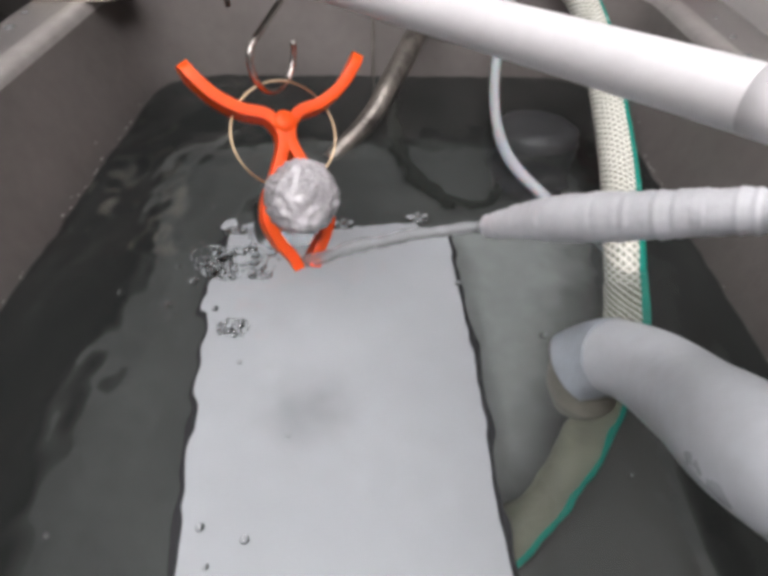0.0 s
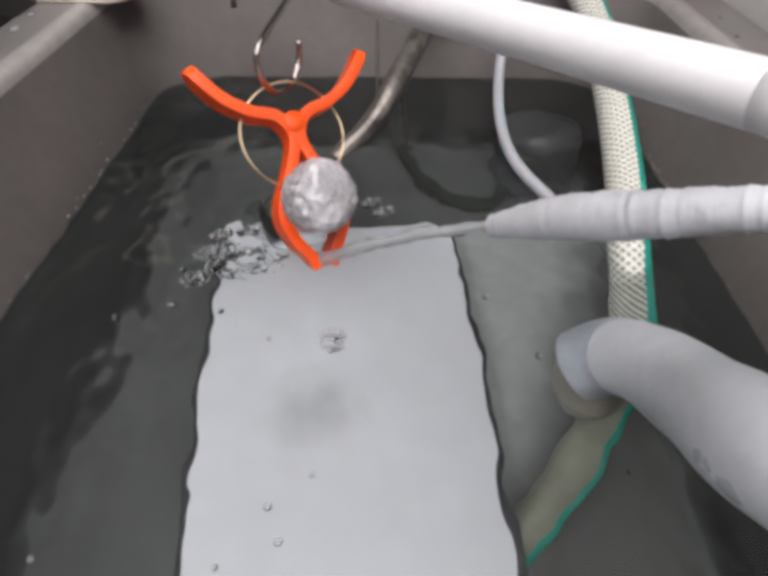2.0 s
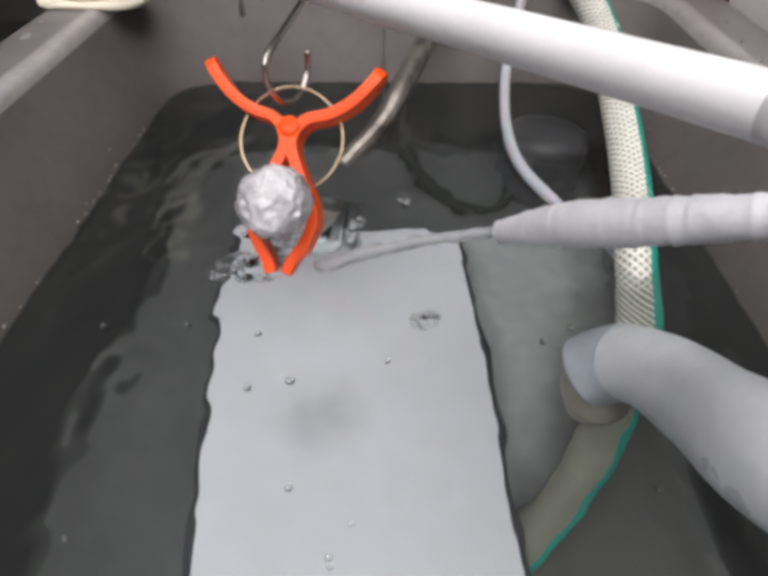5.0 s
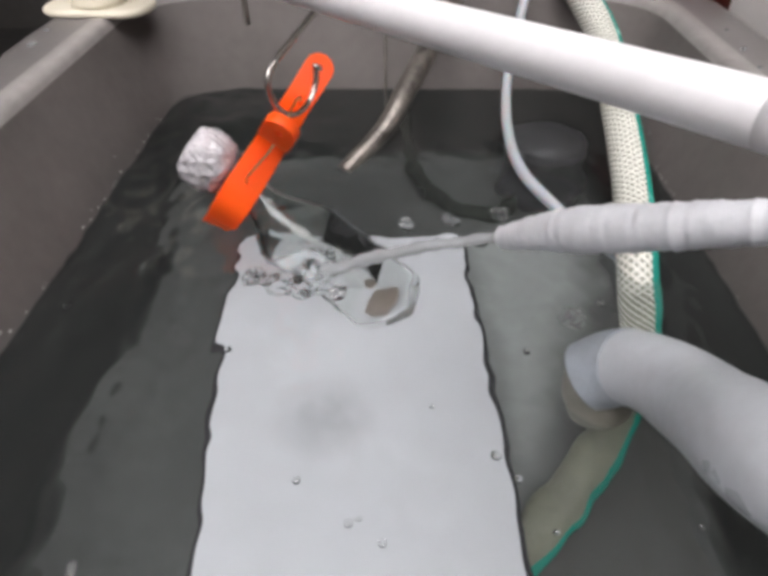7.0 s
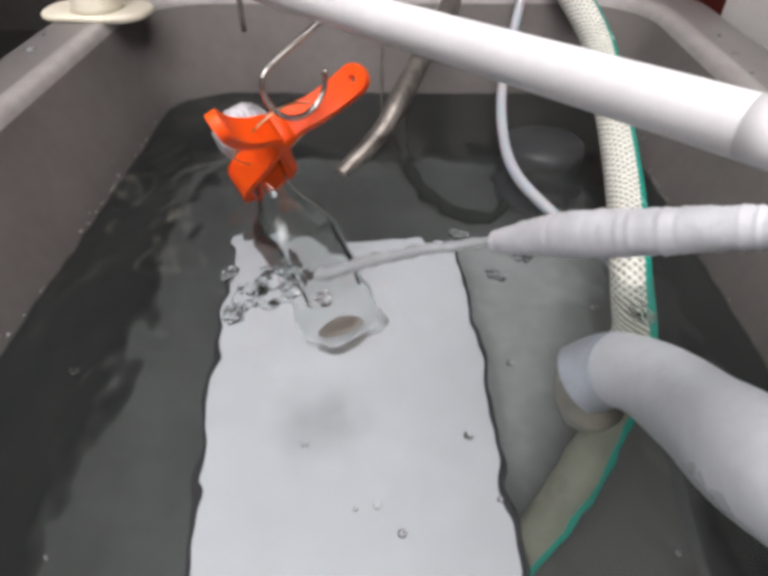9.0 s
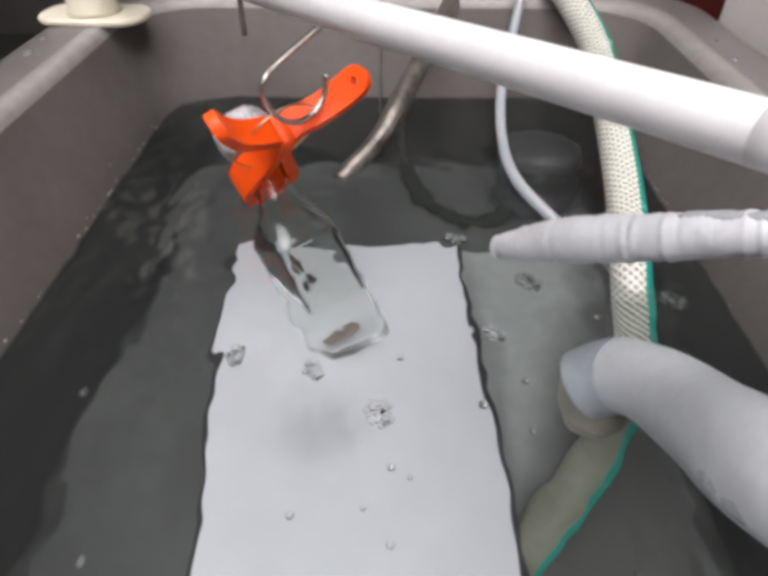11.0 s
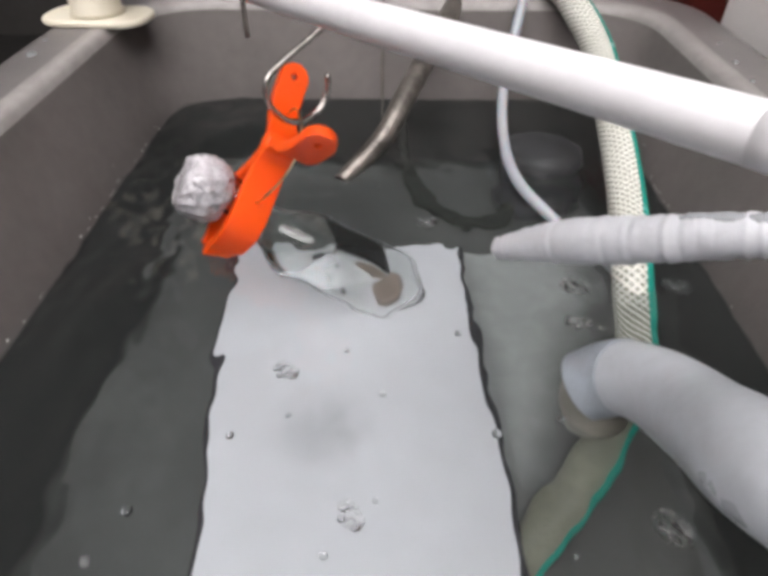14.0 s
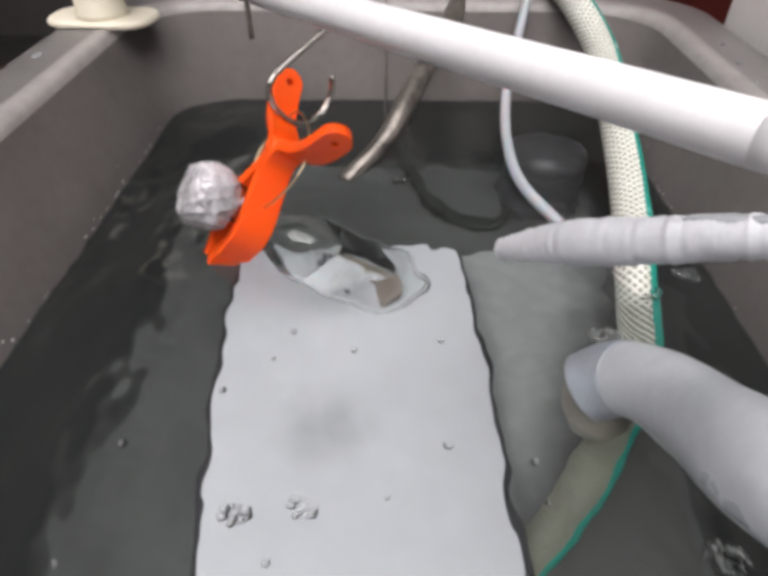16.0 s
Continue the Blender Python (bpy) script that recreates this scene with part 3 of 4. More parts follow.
def clip_arm(side):
    """One bent strap of the clip: the handle with its hole, past the hinge, down to the jaw's tip."""
    pts = [(0.0475, 0, 0.0315), (0.0425, 0, 0.0235), (0.033, 0, 0.0130), (0.021, 0, 0.0055), (0.009, 0, 0.0015), (0.0045, 0, -0.008), (0.0095, 0, -0.022), (0.0165, 0, -0.036), (0.0185, 0, -0.048), (0.0145, 0, -0.060), (0.0092, 0, -0.0685), (0.0066, 0, -0.0755)]
    path = [Vector((p.x * side, 0, p.z)) for p in smooth_path(pts, 0.001)]
    fr = frames_along(path)
    dist = [0.0]
    for a, b in zip(path, path[1:]):
        dist.append(dist[-1] + (b - a).length)
    total = dist[-1]
    ny = 17
    bm = bmesh.new()
    grid = []
    for i, p in enumerate(path):
        s = dist[i]
        half = 0.0076 + 0.0014 * min(1, s / 0.06)
        if s < 0.0076:
            half = max(0.0006, math.sqrt(max(0, 0.0076 ** 2 - (0.0076 - s) ** 2)))
        half *= 1 + 0.08 * math.cos(s / total * 9)
        grid.append([bm.verts.new(p + Vector((0, half * (2 * j / (ny - 1) - 1), 0))) for j in range(ny)])
    hole = path[min(range(len(path)), key=lambda i: abs(dist[i] - 0.0085))]
    for a, b in zip(grid, grid[1:]):
        for j in range(ny - 1):
            q = (a[j], a[j + 1], b[j + 1], b[j])
            c = sum((v.co for v in q), Vector()) / 4
            if (c - hole).length > 0.0020:
                bm.faces.new(q)
    bmesh.ops.recalc_face_normals(bm, faces=bm.faces)
    loose = [v for v in bm.verts if not v.link_faces]
    bmesh.ops.delete(bm, geom=loose, context="VERTS")
    bmesh.ops.solidify(bm, geom=list(bm.faces), thickness=0.0056)
    return bm


def build_clip():
    t = thing("spring_clip", "bright orange plastic spring clip gripping the bottle neck", "clip")
    for side in (-1, 1):
        ob = part("arm", clip_arm(side), M_ORANGE, t, "orange plastic arm with a holed handle")
        mod = ob.modifiers.new("edge", "BEVEL")
        mod.width, mod.segments, mod.limit_method, mod.angle_limit = 0.0009, 2, "ANGLE", radians(50)
    turn = Matrix.Rotation(radians(90), 4, "X")
    part("hinge", lathe(bmesh.new(), [(0.0, -0.0093), (0.0045, -0.0093), (0.0056, -0.008), (0.0056, 0.008), (0.0045, 0.0093), (0.0, 0.0093)], 24, turn), M_ORANGE, t)
    ring = [Vector((0.0268 * math.cos(a), 0.0012 * math.sin(3 * a), 0.0268 * math.sin(a) - 0.005)) for a in (2 * math.pi * k / 96 for k in range(97))]
    part("spring_ring", sweep(bmesh.new(), ring, 0.00055, 8, caps=False), M_BRASS, t, "round brass wire spring")
    return t


NECK_Z = -0.0395
# how the bottle mostly hangs, and the level of the liquid in it
RESTING = (-0.0617, 0.2811, 0.0537, -74.2, -36.4, -0.8)
LIQUID_Z = -0.042


def hung(x, y, z, turn, tilt, lean):
    return pose(x, y, z, 0, 0, turn) @ pose(0, 0, 0, tilt, 0, 0) @ pose(0, 0, 0, 0, lean, 0)


def bottle_shell(inset):
    """A square bottle with rounded edges along +y; the neck starts at the cap."""
    prof = [(-0.018, 0.0100, 1.0), (0.006, 0.0100, 1.0), (0.014, 0.0108, 1.0), (0.022, 0.0135, 0.9), (0.030, 0.0172, 0.6), (0.038, 0.0192, 0.42), (0.044, 0.0198, 0.36), (0.0465, 0.0207, 0.36), (0.049, 0.0207, 0.36), (0.0515, 0.0199, 0.36), (0.07, 0.0202, 0.34), (0.10, 0.0202, 0.34), (0.127, 0.0202, 0.34), (0.1305, 0.0195, 0.36), (0.1325, 0.0175, 0.4), (0.133, 0.012, 0.5)]
    bm = bmesh.new()
    rings = []
    for y, half, rnd in prof:
        y, half = y * 1.03, half * (1.05 if y > 0.03 else 1.0)
        h = half - inset
        yy = y - inset * 3.0 if y > 0.1 else y
        rings.append([bm.verts.new((x, yy, z + NECK_Z)) for x, z in loop_points(-h, h, -h, h, max(0.001, h * rnd * 0.999), 7)])
    n = len(rings[0])
    for a, b in zip(rings, rings[1:]):
        for j in range(n):
            bm.faces.new((a[j], a[(j + 1) % n], b[(j + 1) % n], b[j]))
    bm.faces.new(rings[0])
    bm.faces.new(rings[-1][::-1])
    return bm


def build_bottle():
    t = thing("glass_bottle", "small clear square glass bottle with a wrapped cap, half sunk", "bottle")
    bm = bottle_shell(0.0)
    lean = Matrix.Translation((0, 0, NECK_Z)) @ Matrix.Rotation(radians(-13.5), 4, "X") @ Matrix.Rotation(radians(-5), 4, "Z") @ Matrix.Translation((0, 0, -NECK_Z))
    inner = bottle_shell(0.0016)
    bmesh.ops.recalc_face_normals(bm, faces=bm.faces)
    bmesh.ops.recalc_face_normals(inner, faces=inner.faces)
    bmesh.ops.reverse_faces(inner, faces=inner.faces)
    still = hung(*RESTING)
    me = bpy.data.meshes.new("body")
    both = bmesh.new()
    cavity = []
    for shell, level in ((bm, 0.0), (inner, LIQUID_Z)):
        bmesh.ops.transform(shell, matrix=still @ lean, verts=shell.verts)
        bmesh.ops.bisect_plane(shell, geom=[*shell.verts, *shell.edges, *shell.faces], dist=1e-6, plane_co=(0, 0, level), plane_no=(0, 0, 1))
        for f in shell.faces:
            f.material_index = 1 if f.calc_center_median().z < level else 0
        if shell is inner:
            cavity = [v.co.copy() for v in shell.verts if abs(v.co.z - level) < 1e-5]
        bmesh.ops.transform(shell, matrix=still.inverted(), verts=shell.verts)
        tmp = bpy.data.meshes.new("wall")
        shell.to_mesh(tmp)
        shell.free()
        both.from_mesh(tmp)
    both.to_mesh(me)
    both.free()
    me.materials.append(M_GLASS)
    me.materials.append(M_GLASS_WET)
    me.shade_smooth()
    body = new("body", me)
    body.parent = t
    tagged(body, "clear glass body")
    body.visible_shadow = False
    mid = sum(cavity, Vector()) / len(cavity)
    cavity.sort(key=lambda p: math.atan2(p.y - mid.y, p.x - mid.x))
    bm = bmesh.new()
    rings = [[bm.verts.new(still.inverted() @ (mid + (p - mid) * k + Vector((0, 0, 0.0008 * k * k * (0.5 + 0.5 * math.sin(60 * k)))))) for p in cavity] for k in (0.3, 0.7, 0.9, 0.999)]
    for a, b in zip(rings, rings[1:]):
        for k in range(len(a)):
            bm.faces.new((a[k], b[k], b[(k + 1) % len(a)], a[(k + 1) % len(a)]))
    bm.faces.new(rings[0])
    me = bpy.data.meshes.new("liquid_surface")
    bm.normal_update()
    bm.to_mesh(me)
    bm.free()
    me.materials.append(M_LIQUID)
    me.shade_smooth()
    pool = new("liquid_surface", me)
    pool.parent = body
    pool.visible_shadow = False
    tagged(pool, "still surface of the liquid inside")
    # crinkled wrap round the cap
    bm = bmesh.new()
    bmesh.ops.create_icosphere(bm, subdivisions=5, radius=1.0)
    for v in bm.verts:
        d = v.co.normalized()
        ridge = 1 - 2 * abs(noise.noise(d * 4.2 + Vector((1.3, 0.2, 5))))
        r = 0.0163 + 0.0012 * noise.noise(d * 1.9) + 0.0018 * ridge + 0.0007 * (1 - 2 * abs(noise.noise(d * 8.0)))
        x, y, z = d * r
        y = 0.0150 * math.tanh(y * 1.25 / 0.0150)
        y += 0.0009 * (1 - 2 * abs(noise.noise(Vector((x * 170, 2.0, z * 170)))))
        v.co = Vector((x, y - 0.0245, z + NECK_Z))
    part("wrapped_cap", bm, M_FOIL, t, "cap wrapped in crinkled silvery film")
    bm = bmesh.new()
    rings = [[bm.verts.new((x + 0.0006 * noise.noise((x * 300, z * 300, y * 400)), y + 0.0012 * noise.noise((x * 150, z * 150, 3)), z + NECK_Z - 0.004)) for x, z in loop_points(-h, h, -h, h, h * 0.7, 7)] for y, h in ((0.1262, 0.004), (0.1268, 0.0085), (0.1276, 0.0124), (0.1288, 0.0126), (0.1295, 0.009))]
    for a, b in zip(rings, rings[1:]):
        for k in range(len(a)):
            bm.faces.new((a[k], a[(k + 1) % len(a)], b[(k + 1) % len(a)], b[k]))
    bm.faces.new(rings[0])
    bm.faces.new(rings[-1][::-1])
    bmesh.ops.transform(bm, matrix=lean, verts=bm.verts)
    part("sediment", bm, M_SEDIMENT, body, "brown sediment at the bottom")
    # black flakes added in place of the dark reflection off the liquid inside
    rng = random.Random(11)
    for k in range(7):
        bm = bmesh.new()
        bmesh.ops.create_icosphere(bm, subdivisions=2, radius=1.0)
        c = Vector((rng.uniform(-0.002, 0.013), 0.070 + 0.004 * k + rng.uniform(-0.003, 0.003), NECK_Z - 0.0150 + rng.uniform(0, 0.002)))
        for v in bm.verts:
            d = v.co.normalized()
            r = 1 + 0.6 * noise.noise(d * 2 + Vector((k, 0, 0)))
            v.co = c + Vector((d.x * 0.0042 * r, d.y * 0.0035 * r, d.z * 0.0012 * r))
        bmesh.ops.transform(bm, matrix=lean, verts=bm.verts)
        part("dark_reflection", bm, M_BLACK, body, "dark flake added for the dark reflection off the liquid")
    return t


# ---- bubbles ----
def bubble_mesh(name, spots):
    bm = bmesh.new()
    for x, y, r in spots:
        prof = [(r * math.cos(a), r * math.sin(a) * 0.8) for a in (radians(k) for k in (-30, -10, 10, 30, 50, 70, 85))]
        lathe(bm, prof, 14, Matrix.Translation((x, y, 0)))
    return to_mesh(name, bm, M_BUBBLE)


def build_bubbles():
    rng = random.Random(4)
    single = [bubble_mesh("bubble", [(0, 0, r)]) for r in (0.0012, 0.0017, 0.0022)]
    cluster = []
    for n, wide in ((26, 0.0052), (44, 0.0078)):
        spots = []
        while len(spots) < n:
            a, q, r = rng.uniform(0, 2 * math.pi), rng.uniform(0, 1) ** 0.5, rng.choice((0.0006, 0.0009, 0.0012, 0.0016, 0.0022))
            x, y = wide * q * math.cos(a), wide * 0.75 * q * math.sin(a)
            if all((x - u) ** 2 + (y - v) ** 2 > (0.75 * (r + w)) ** 2 for u, v, w in spots) or rng.random() < 0.02:
                spots.append((x, y, r))
        cluster.append(bubble_mesh("foam_raft", spots))
    out = []
    for kind, track in BUBBLE_TRACKS:
        if kind.startswith("cluster"):
            me, name, label, cat = cluster[0 if kind == "cluster9" else 1], "foam_raft", "small raft of clear foam bubbles on the water", "foam"
        else:
            me, name, label, cat = single[int(kind[1]) - 1], "bubble", "single clear air bubble floating on the water", "bubble"
        ob = tagged(new(name, me), label, cat, "bubbles on the water")
        ob.visible_shadow = False
        out.append(ob)
    return out


# kind of bubble, and its drift: seconds, x, y
BUBBLE_TRACKS = [
    ("cluster16", [(0, -0.068, 0.187), (0.5, -0.057, 0.184), (1, -0.040, 0.184), (1.5, -0.033, 0.184), (2, -0.024, 0.180), (2.5, -0.016, 0.176), (3, -0.006, 0.175), (3.5, -0.002, 0.176), (4.2, 0.004, 0.182), (6.3, 0.057, 0.214), (7, 0.085, 0.202), (8, 0.088, 0.199), (9, 0.123, 0.208), (12, 0.144, 0.226), (16, 0.156, 0.246)]),
    ("cluster9", [(0, 0.019, 0.274), (1.5, 0.002, 0.278), (3.5, -0.010, 0.292), (4.2, -0.001, 0.299), (6.5, 0.020, 0.287), (7, 0.031, 0.283), (9, 0.038, 0.272), (12.5, 0.030, 0.274), (16, 0.002, 0.341)]),
    ("cluster16", [(0, -0.082, 0.230), (2, -0.094, 0.240), (4.2, -0.090, 0.243), (6.5, 0.043, 0.287), (7, 0.061, 0.290), (9, 0.070, 0.255), (12.5, 0.077, 0.234), (14.5, 0.098, 0.233), (16, 0.099, 0.197)]),
    ("cluster9", [(0, -0.082, 0.261), (2, -0.092, 0.257), (4.2, -0.098, 0.260), (6.5, 0.002, 0.280), (7, 0.005, 0.278), (9, 0.055, 0.237), (12.5, 0.044, 0.186), (14.5, 0.110, 0.215), (16, 0.132, 0.229)]),
    ("cluster16", [(0, -0.089, 0.232), (2, -0.096, 0.220), (4.2, -0.094, 0.227), (6.5, -0.075, 0.232), (9, -0.078, 0.205), (12.5, 0.071, 0.115), (14.5, 0.103, 0.100), (16, 0.113, 0.092)]),
    ("cluster9", [(0, -0.062, 0.224), (4.2, -0.086, 0.279), (6.5, -0.064, 0.228), (9, -0.087, 0.235), (12.5, -0.045, 0.124), (14.5, -0.012, 0.104), (16, -0.034, 0.107)]),
    ("cluster9", [(0, -0.023, 0.267), (2, -0.010, 0.289), (4.2, -0.018, 0.291), (6.5, -0.028, 0.221), (9, -0.035, 0.217), (12.5, -0.036, 0.147), (14.5, -0.053, 0.177), (16, -0.058, 0.104)]),
    ("s2", [(0, -0.060, 0.093), (1, -0.044, 0.091), (4, -0.027, 0.084), (9, 0.005, 0.095), (16, -0.044, 0.087)]),
    ("s1", [(0, -0.035, 0.130), (2, -0.026, 0.113), (4, -0.015, 0.096), (9, -0.012, 0.104), (16, -0.003, 0.112)]),
    ("s1", [(0, -0.061, 0.166), (1.5, -0.058, 0.180), (4, -0.017, 0.177), (9, 0.032, 0.136), (12.5, 0.070, 0.148), (16, 0.075, 0.155)]),
    ("s2", [(0, 0.038, 0.219), (1.5, 0.045, 0.215), (4, 0.068, 0.185), (7, 0.101, 0.213), (16, 0.101, 0.197)]),
    ("s2", [(0, 0.074, 0.184), (1.5, 0.067, 0.170), (4, 0.070, 0.184), (9, 0.054, 0.175), (14.5, 0.070, 0.144), (16, 0.054, 0.128)]),
    ("s1", [(0, 0.012, 0.424), (1.5, 0.052, 0.385), (3.5, 0.103, 0.416), (9, -0.027, 0.325), (16, 0.002, 0.339)]),
    ("s2", [(0, -0.044, 0.089), (4, -0.038, 0.108), (9, -0.034, 0.131), (12.5, 0.029, 0.205), (14.5, 0.031, 0.195), (16, 0.021, 0.193)]),
    ("s3", [(0, -0.127, 0.209), (4, -0.126, 0.184), (7, -0.163, 0.206), (9, -0.142, 0.167), (12.5, -0.122, 0.150), (14.5, -0.093, 0.098), (16, -0.110, 0.133)]),
    ("s2", [(0, -0.102, 0.202), (4, -0.103, 0.198), (7, -0.077, 0.179), (9, -0.079, 0.224), (12.5, 0.010, 0.181), (14.5, -0.035, 0.189), (16, -0.050, 0.198)]),
    ("s3", [(0, -0.094, 0.218), (1.5, -0.097, 0.219), (4, -0.083, 0.185), (7, 0.039, 0.126), (9, 0.032, 0.136), (12.5, 0.043, 0.161), (14.5, 0.041, 0.136), (16, 0.021, 0.135)]),
    ("s2", [(0, -0.079, 0.199), (4, -0.076, 0.182), (7, -0.016, 0.098), (12.5, -0.000, 0.142), (16, -0.020, 0.186)]),
    ("s2", [(0, -0.105, 0.229), (4, -0.102, 0.211), (7, 0.046, 0.116), (9, 0.005, 0.095), (14.5, -0.069, 0.144), (16, -0.076, 0.161)]),
    ("s1", [(0, -0.055, 0.080), (4, -0.049, 0.079), (7, 0.056, 0.096), (14.5, -0.049, 0.155), (16, -0.057, 0.180)]),
    ("s1", [(0, 0.093, 0.115), (3.5, 0.090, 0.116), (7, 0.107, 0.099), (12.5, 0.070, 0.085), (16, 0.056, 0.111)]),
]


build_room()
build_table()
build_tank()
water = build_water()
build_boards()
build_rod()
build_metal_pipe()
build_thin_tube()
build_braided_hose()
build_fat_tube()
build_nozzle()
jet = build_jet()
splash = build_splash()
build_submerged()
hook = build_hook()
build_spare_hook()
clip = build_clip()
bottle = build_bottle()
bubbles = build_bubbles()


# ---- things on and behind the rim ----
def build_surroundings():
    t = thing("pipe_fitting", "cream plastic pipe fitting with a flat flange on the tank rim", "fitting", at=pose(-0.2165, 0.445, 0.0705, 0, 0, -4))
    bm = bmesh.new()
    rings = [[bm.verts.new((x, y, z)) for x, y in loop_points(-0.0375 - g, 0.0375 + g, -0.0205 - g, 0.0205 + g, 0.0165 + g, 9)] for z, g in ((0.0, 0.0), (0.0012, 0.0014), (0.0032, 0.0014), (0.0046, 0.0))]
    for a, c in zip(rings, rings[1:]):
        for k in range(len(a)):
            bm.faces.new((a[k], a[(k + 1) % len(a)], c[(k + 1) % len(a)], c[k]))
    bm.faces.new(rings[0][::-1])
    bm.faces.new(rings[-1])
    part("flange", bm, M_CREAM, t, smooth=False)
    part("neck", lathe(bmesh.new(), [(0.0, 0.0049), (0.019, 0.0049), (0.0175, 0.008), (0.0165, 0.03), (0.0165, 0.06), (0.0, 0.06)], 32), M_CREAM, t)
    b = thing("white_carton", "plain white carton behind the tank", "box")
    part("carton", box(bmesh.new(), (0.243, 0.08, -0.142), (0.50, 0.468, 0.24), 0.004), M_WHITEBOX, b, smooth=False)
    r = thing("red_case", "dark red case standing behind the tank", "case")
    part("case", box(bmesh.new(), (0.215, 0.56, -0.142), (0.40, 0.68, 0.2), 0.006), M_RED, r, smooth=False)


build_surroundings()


# ---- drops on the rim and scale along the water line ----
M_SCALE = material("limescale", (0.42, 0.41, 0.39), 0.8, var=0.2, scale=300)


def build_traces():
    drop = to_mesh("water_drop", lathe(bmesh.new(), [(0.0025, 0.0), (0.0023, 0.0006), (0.0016, 0.0011), (0.0006, 0.0013)], 14), M_JET)
    for x, y, k in ((-0.232, 0.372, 1.3), (0.2085, 0.365, 1.0), (-0.222, 0.30, 0.8), (0.213, 0.40, 0.7), (-0.236, 0.40, 0.7), (0.205, 0.335, 0.8)):
        ob = tagged(new("water_drop", drop), "clear water drop on the tank rim", "drop", "drops on the rim")
        ob.matrix_basis = pose(x, y, 0.0703, 0, 0, 60 * k) @ Matrix.Diagonal((k * 1.3, k * 0.8, k, 1))
    rng = random.Random(21)
    bm = bmesh.new()
    for k in range(80):
        side = rng.choice((-1, 1))
        y = rng.uniform(0.02, 0.42)
        z = 0.0008 + abs(rng.gauss(0, 0.0018)) + (0.008 if rng.random() < 0.05 else 0)
        x = TX0 - TAPER * z if side < 0 else TX1 + TAPER * z
        r = rng.uniform(0.0003, 0.0008)
        m = Matrix.Translation((x, y, z)) @ Matrix.Rotation(radians(-side * 72), 4, "Y") @ Matrix.Diagonal((1, rng.uniform(1, 2.6), 1, 1))
        lathe(bm, [(r, -0.0003), (r * 0.9, 0.0001), (r * 0.4, 0.0003)], 7, m)
    tank = bpy.data.objects["plastic_tank"]
    tagged(part("limescale", bm, M_SCALE, tank, "pale limescale specks along the water line"), kind="stuff")


build_traces()


# ---- what moves ----
# seconds, hinge x, y, z, turn, tilt, lean
HUNG_ROWS = [
    (0.0, -0.0520, 0.2791, 0.0545, 22.9, -37.1, 5.1),
    (0.5, -0.0495, 0.2794, 0.0542, 29.5, -37.6, 5.2),
    (1.0, -0.0491, 0.2790, 0.0544, 31.1, -38.0, 5.0),
    (1.5, -0.0487, 0.2786, 0.0548, 34.6, -36.8, 3.6),
    (2.0, -0.0503, 0.2786, 0.0546, 27.7, -36.9, 4.0),
    (2.5, -0.0502, 0.2785, 0.0545, 27.5, -37.2, 3.9),
    (3.0, -0.0496, 0.2782, 0.0547, 28.0, -36.7, 3.7),
    (3.5, -0.0493, 0.2780, 0.0545, 28.7, -37.2, 4.1),
    (4.0, -0.0495, 0.2782, 0.0550, 26.8, -37.4, 3.9),
    (4.2, -0.0494, 0.2779, 0.0550, 24.0, -38.2, 2.9),
    (4.9, -0.0528, 0.2795, 0.0549, 2.4, -38.5, 2.7),
    (5.6, -0.0596, 0.2826, 0.0546, -41.0, -39.1, 0.0),
    (6.3, -0.0649, 0.2850, 0.0543, -74.5, -39.6, -2.1),
    (6.5, -0.0639, 0.2857, 0.0535, -84.7, -36.8, -1.1),
    (7.0, -0.0646, 0.2873, 0.0530, -97.3, -35.7, -2.8),
    (7.5, -0.0660, 0.2883, 0.0528, -100.5, -36.2, -4.0),
    (8.0, -0.0665, 0.2897, 0.0542, -110.1, -36.9, -2.9),
    (8.5, -0.0661, 0.2910, 0.0554, -119.9, -36.7, -1.0),
    (9.0, -0.0621, 0.2920, 0.0555, -136.5, -36.3, 0.7),
    (9.2, -0.0622, 0.2924, 0.0556, -138.4, -36.3, -0.8),
    (11.3, -0.0613, 0.2906, 0.0581, -137.8, -35.2, 0.6),
    (11.5, -0.0624, 0.2885, 0.0591, -132.6, -33.8, -0.3),
    (12.0, -0.0636, 0.2843, 0.0552, -103.9, -34.7, -2.6),
    (12.5, -0.0600, 0.2809, 0.0503, -61.8, -37.0, -5.2),
    (13.0, -0.0611, 0.2794, 0.0529, -55.2, -38.9, -3.9),
    (13.5, -0.0618, 0.2801, 0.0535, -67.8, -38.1, -2.1),
    (14.0, -0.0617, 0.2811, 0.0537, -74.2, -36.4, -0.8),
    (14.5, -0.0617, 0.2810, 0.0535, -73.9, -36.6, -0.4),
    (15.0, -0.0618, 0.2799, 0.0527, -70.6, -37.2, -2.7),
    (15.5, -0.0608, 0.2798, 0.0528, -68.1, -37.7, -2.3),
    (16.0, -0.0614, 0.2800, 0.0528, -67.1, -37.6, -2.4),
]


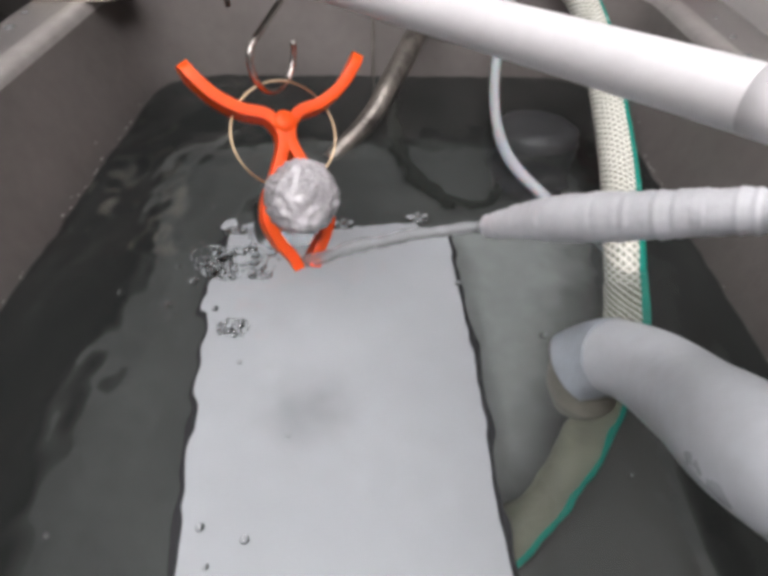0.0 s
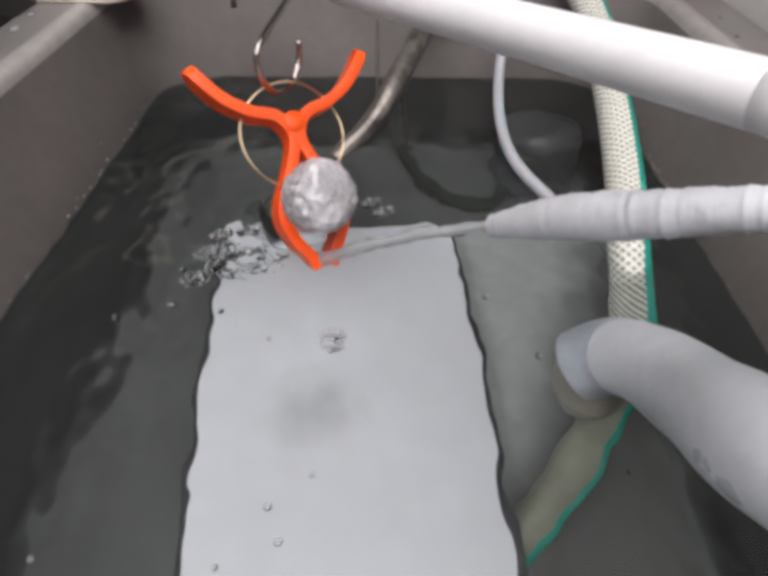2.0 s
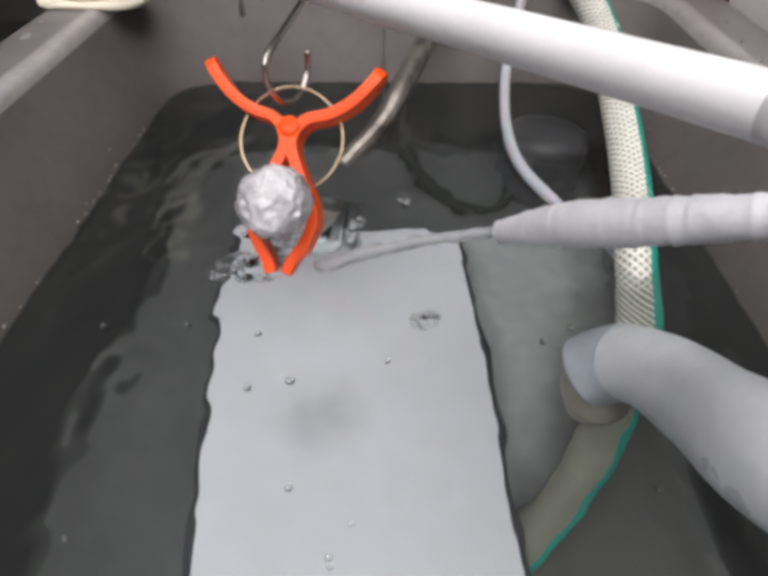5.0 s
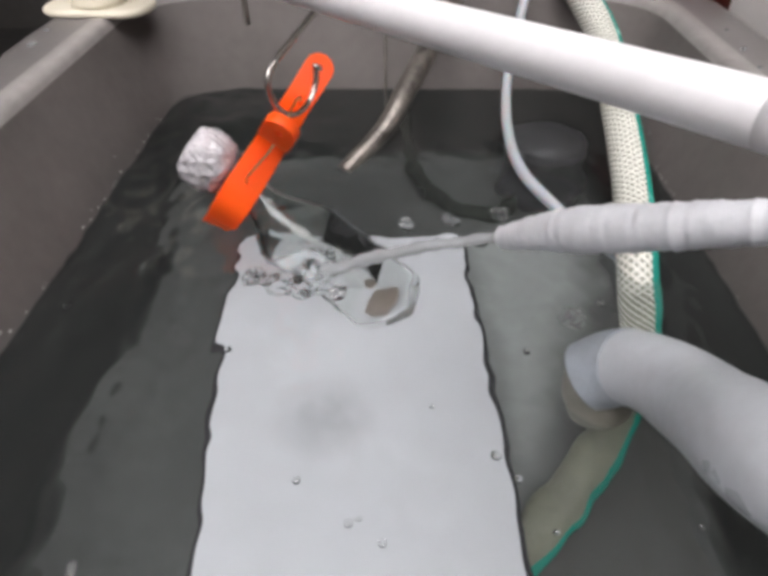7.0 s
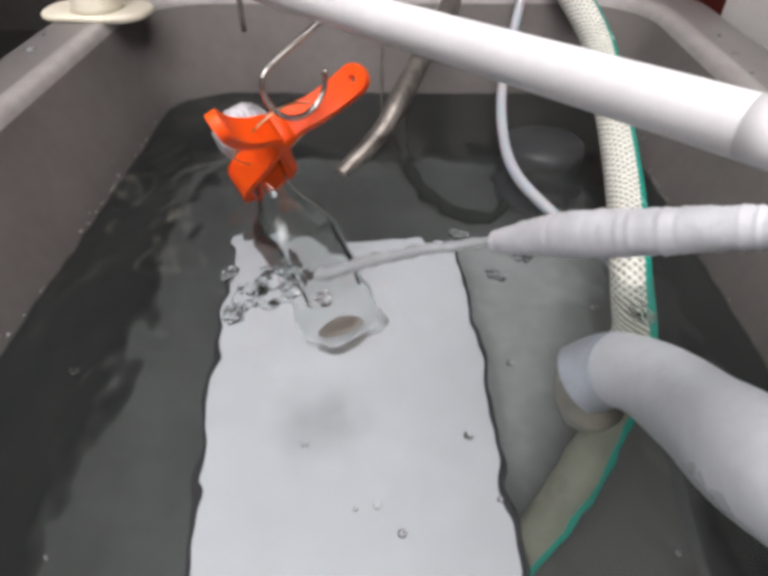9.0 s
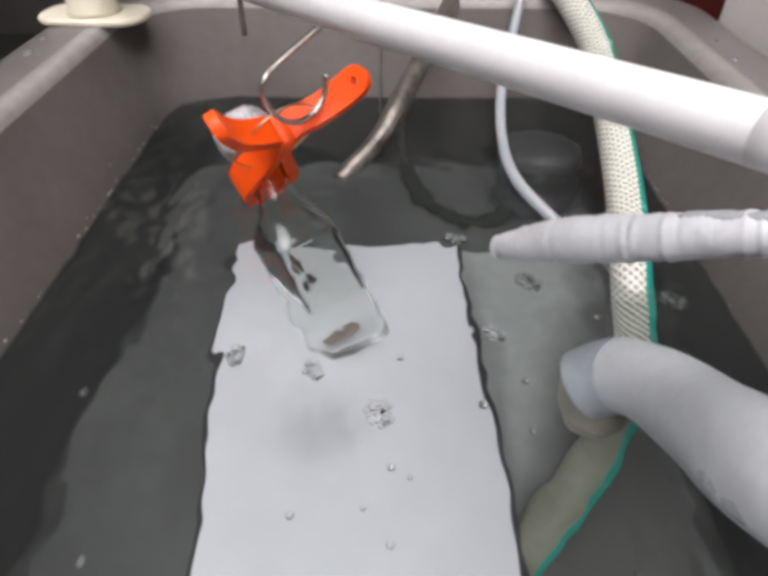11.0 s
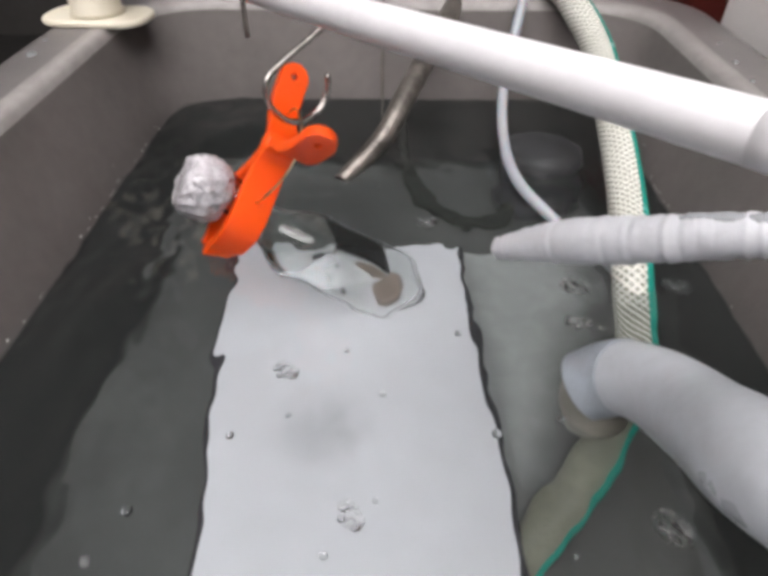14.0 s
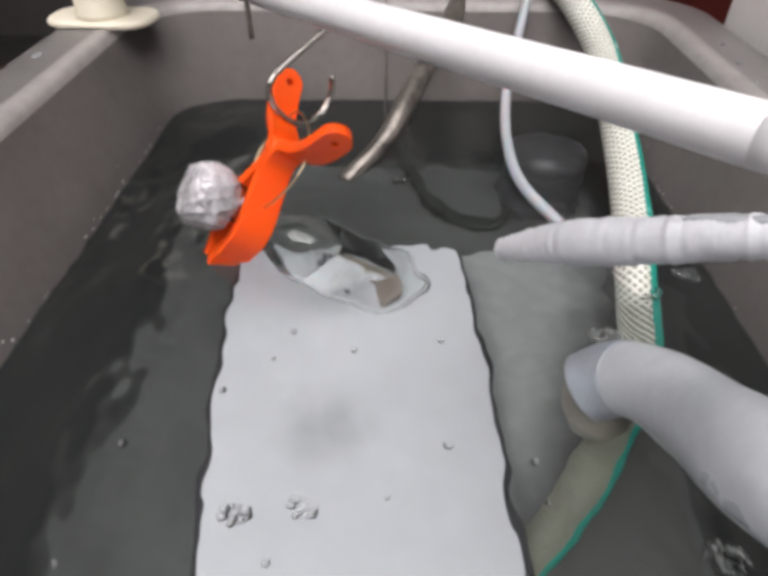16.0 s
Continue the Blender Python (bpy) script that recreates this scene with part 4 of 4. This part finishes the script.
def motions():
    rows = [(r[0], hung(*r[1:])) for r in HUNG_ROWS]
    walk(clip, rows)
    walk(bottle, rows)
    walk(hook, [(t, pose(x, y, z, 0, 0, turn)) for t, x, y, z, turn in (
        (0, -0.0568, 0.2893, 0.0665, 68.8), (4.2, -0.0557, 0.2872, 0.0669, 70.4), (5.4, -0.0555, 0.2855, 0.066, 68.0), (7, -0.0549, 0.2839, 0.0646, 63.6), (8, -0.0535, 0.2820, 0.0660, 57.0),
        (9, -0.0519, 0.2802, 0.0673, 50.0), (11.5, -0.0519, 0.2810, 0.0671, 49.6), (14, -0.0521, 0.2832, 0.0668, 49.4), (16, -0.0521, 0.2832, 0.0668, 49.4))])
    # the stream dies and draws back into the tube
    start, end = NOZZLE[0], Vector((-0.040, 0.236, -0.002))
    inward = NOZZLE[4] - NOZZLE[0]
    turn = (end - start).rotation_difference(-inward).to_matrix().to_4x4()
    drawn = Matrix.Translation(NOZZLE[0].lerp(NOZZLE[3], 0.35) + Vector((0, 0, 0.003))) @ turn @ Matrix.Translation(-end)
    walk(jet, [(0, pose(0, 0, 0)), (9.5, pose(0, 0, 0)), (10.6, drawn), (16, drawn)])
    # the mound follows the strike and drifts off to the thick tube when the stream ends
    walk(splash, [(t, pose(x, y, z, 0, 0, turn)) for t, x, y, z, turn in (
        (0, -0.074, 0.236, 0, 0), (1, -0.070, 0.238, 0, 20), (2, -0.074, 0.236, 0, -15), (3, -0.070, 0.237, 0, 25), (4.2, -0.072, 0.237, 0, 0), (5.4, -0.062, 0.240, 0, 30),
        (6.4, -0.048, 0.236, 0, 60), (7, -0.045, 0.234, 0, 40), (8, -0.055, 0.230, 0, 70), (9.2, -0.062, 0.228, 0, 50), (10.2, 0.02, 0.180, -0.0005, 110), (11.1, 0.114, 0.163, -0.001, 160), (16, 0.115, 0.161, -0.001, 185))])
    for ob, track in zip(bubbles, BUBBLE_TRACKS):
        ends = [(t, pose(x, y, 0.0002, 0, 0, 25 * k)) for k, (t, x, y) in enumerate(track[1])]
        if ends[-1][0] < 16:
            ends.append((16, ends[-1][1]))
        walk(ob, ends)
    walk(water, [(t, pose(0.006 * math.sin(t * 1.9), 0.006 * math.sin(t * 1.3 + 1), 0)) for t in [k * 0.5 for k in range(33)]])


motions()
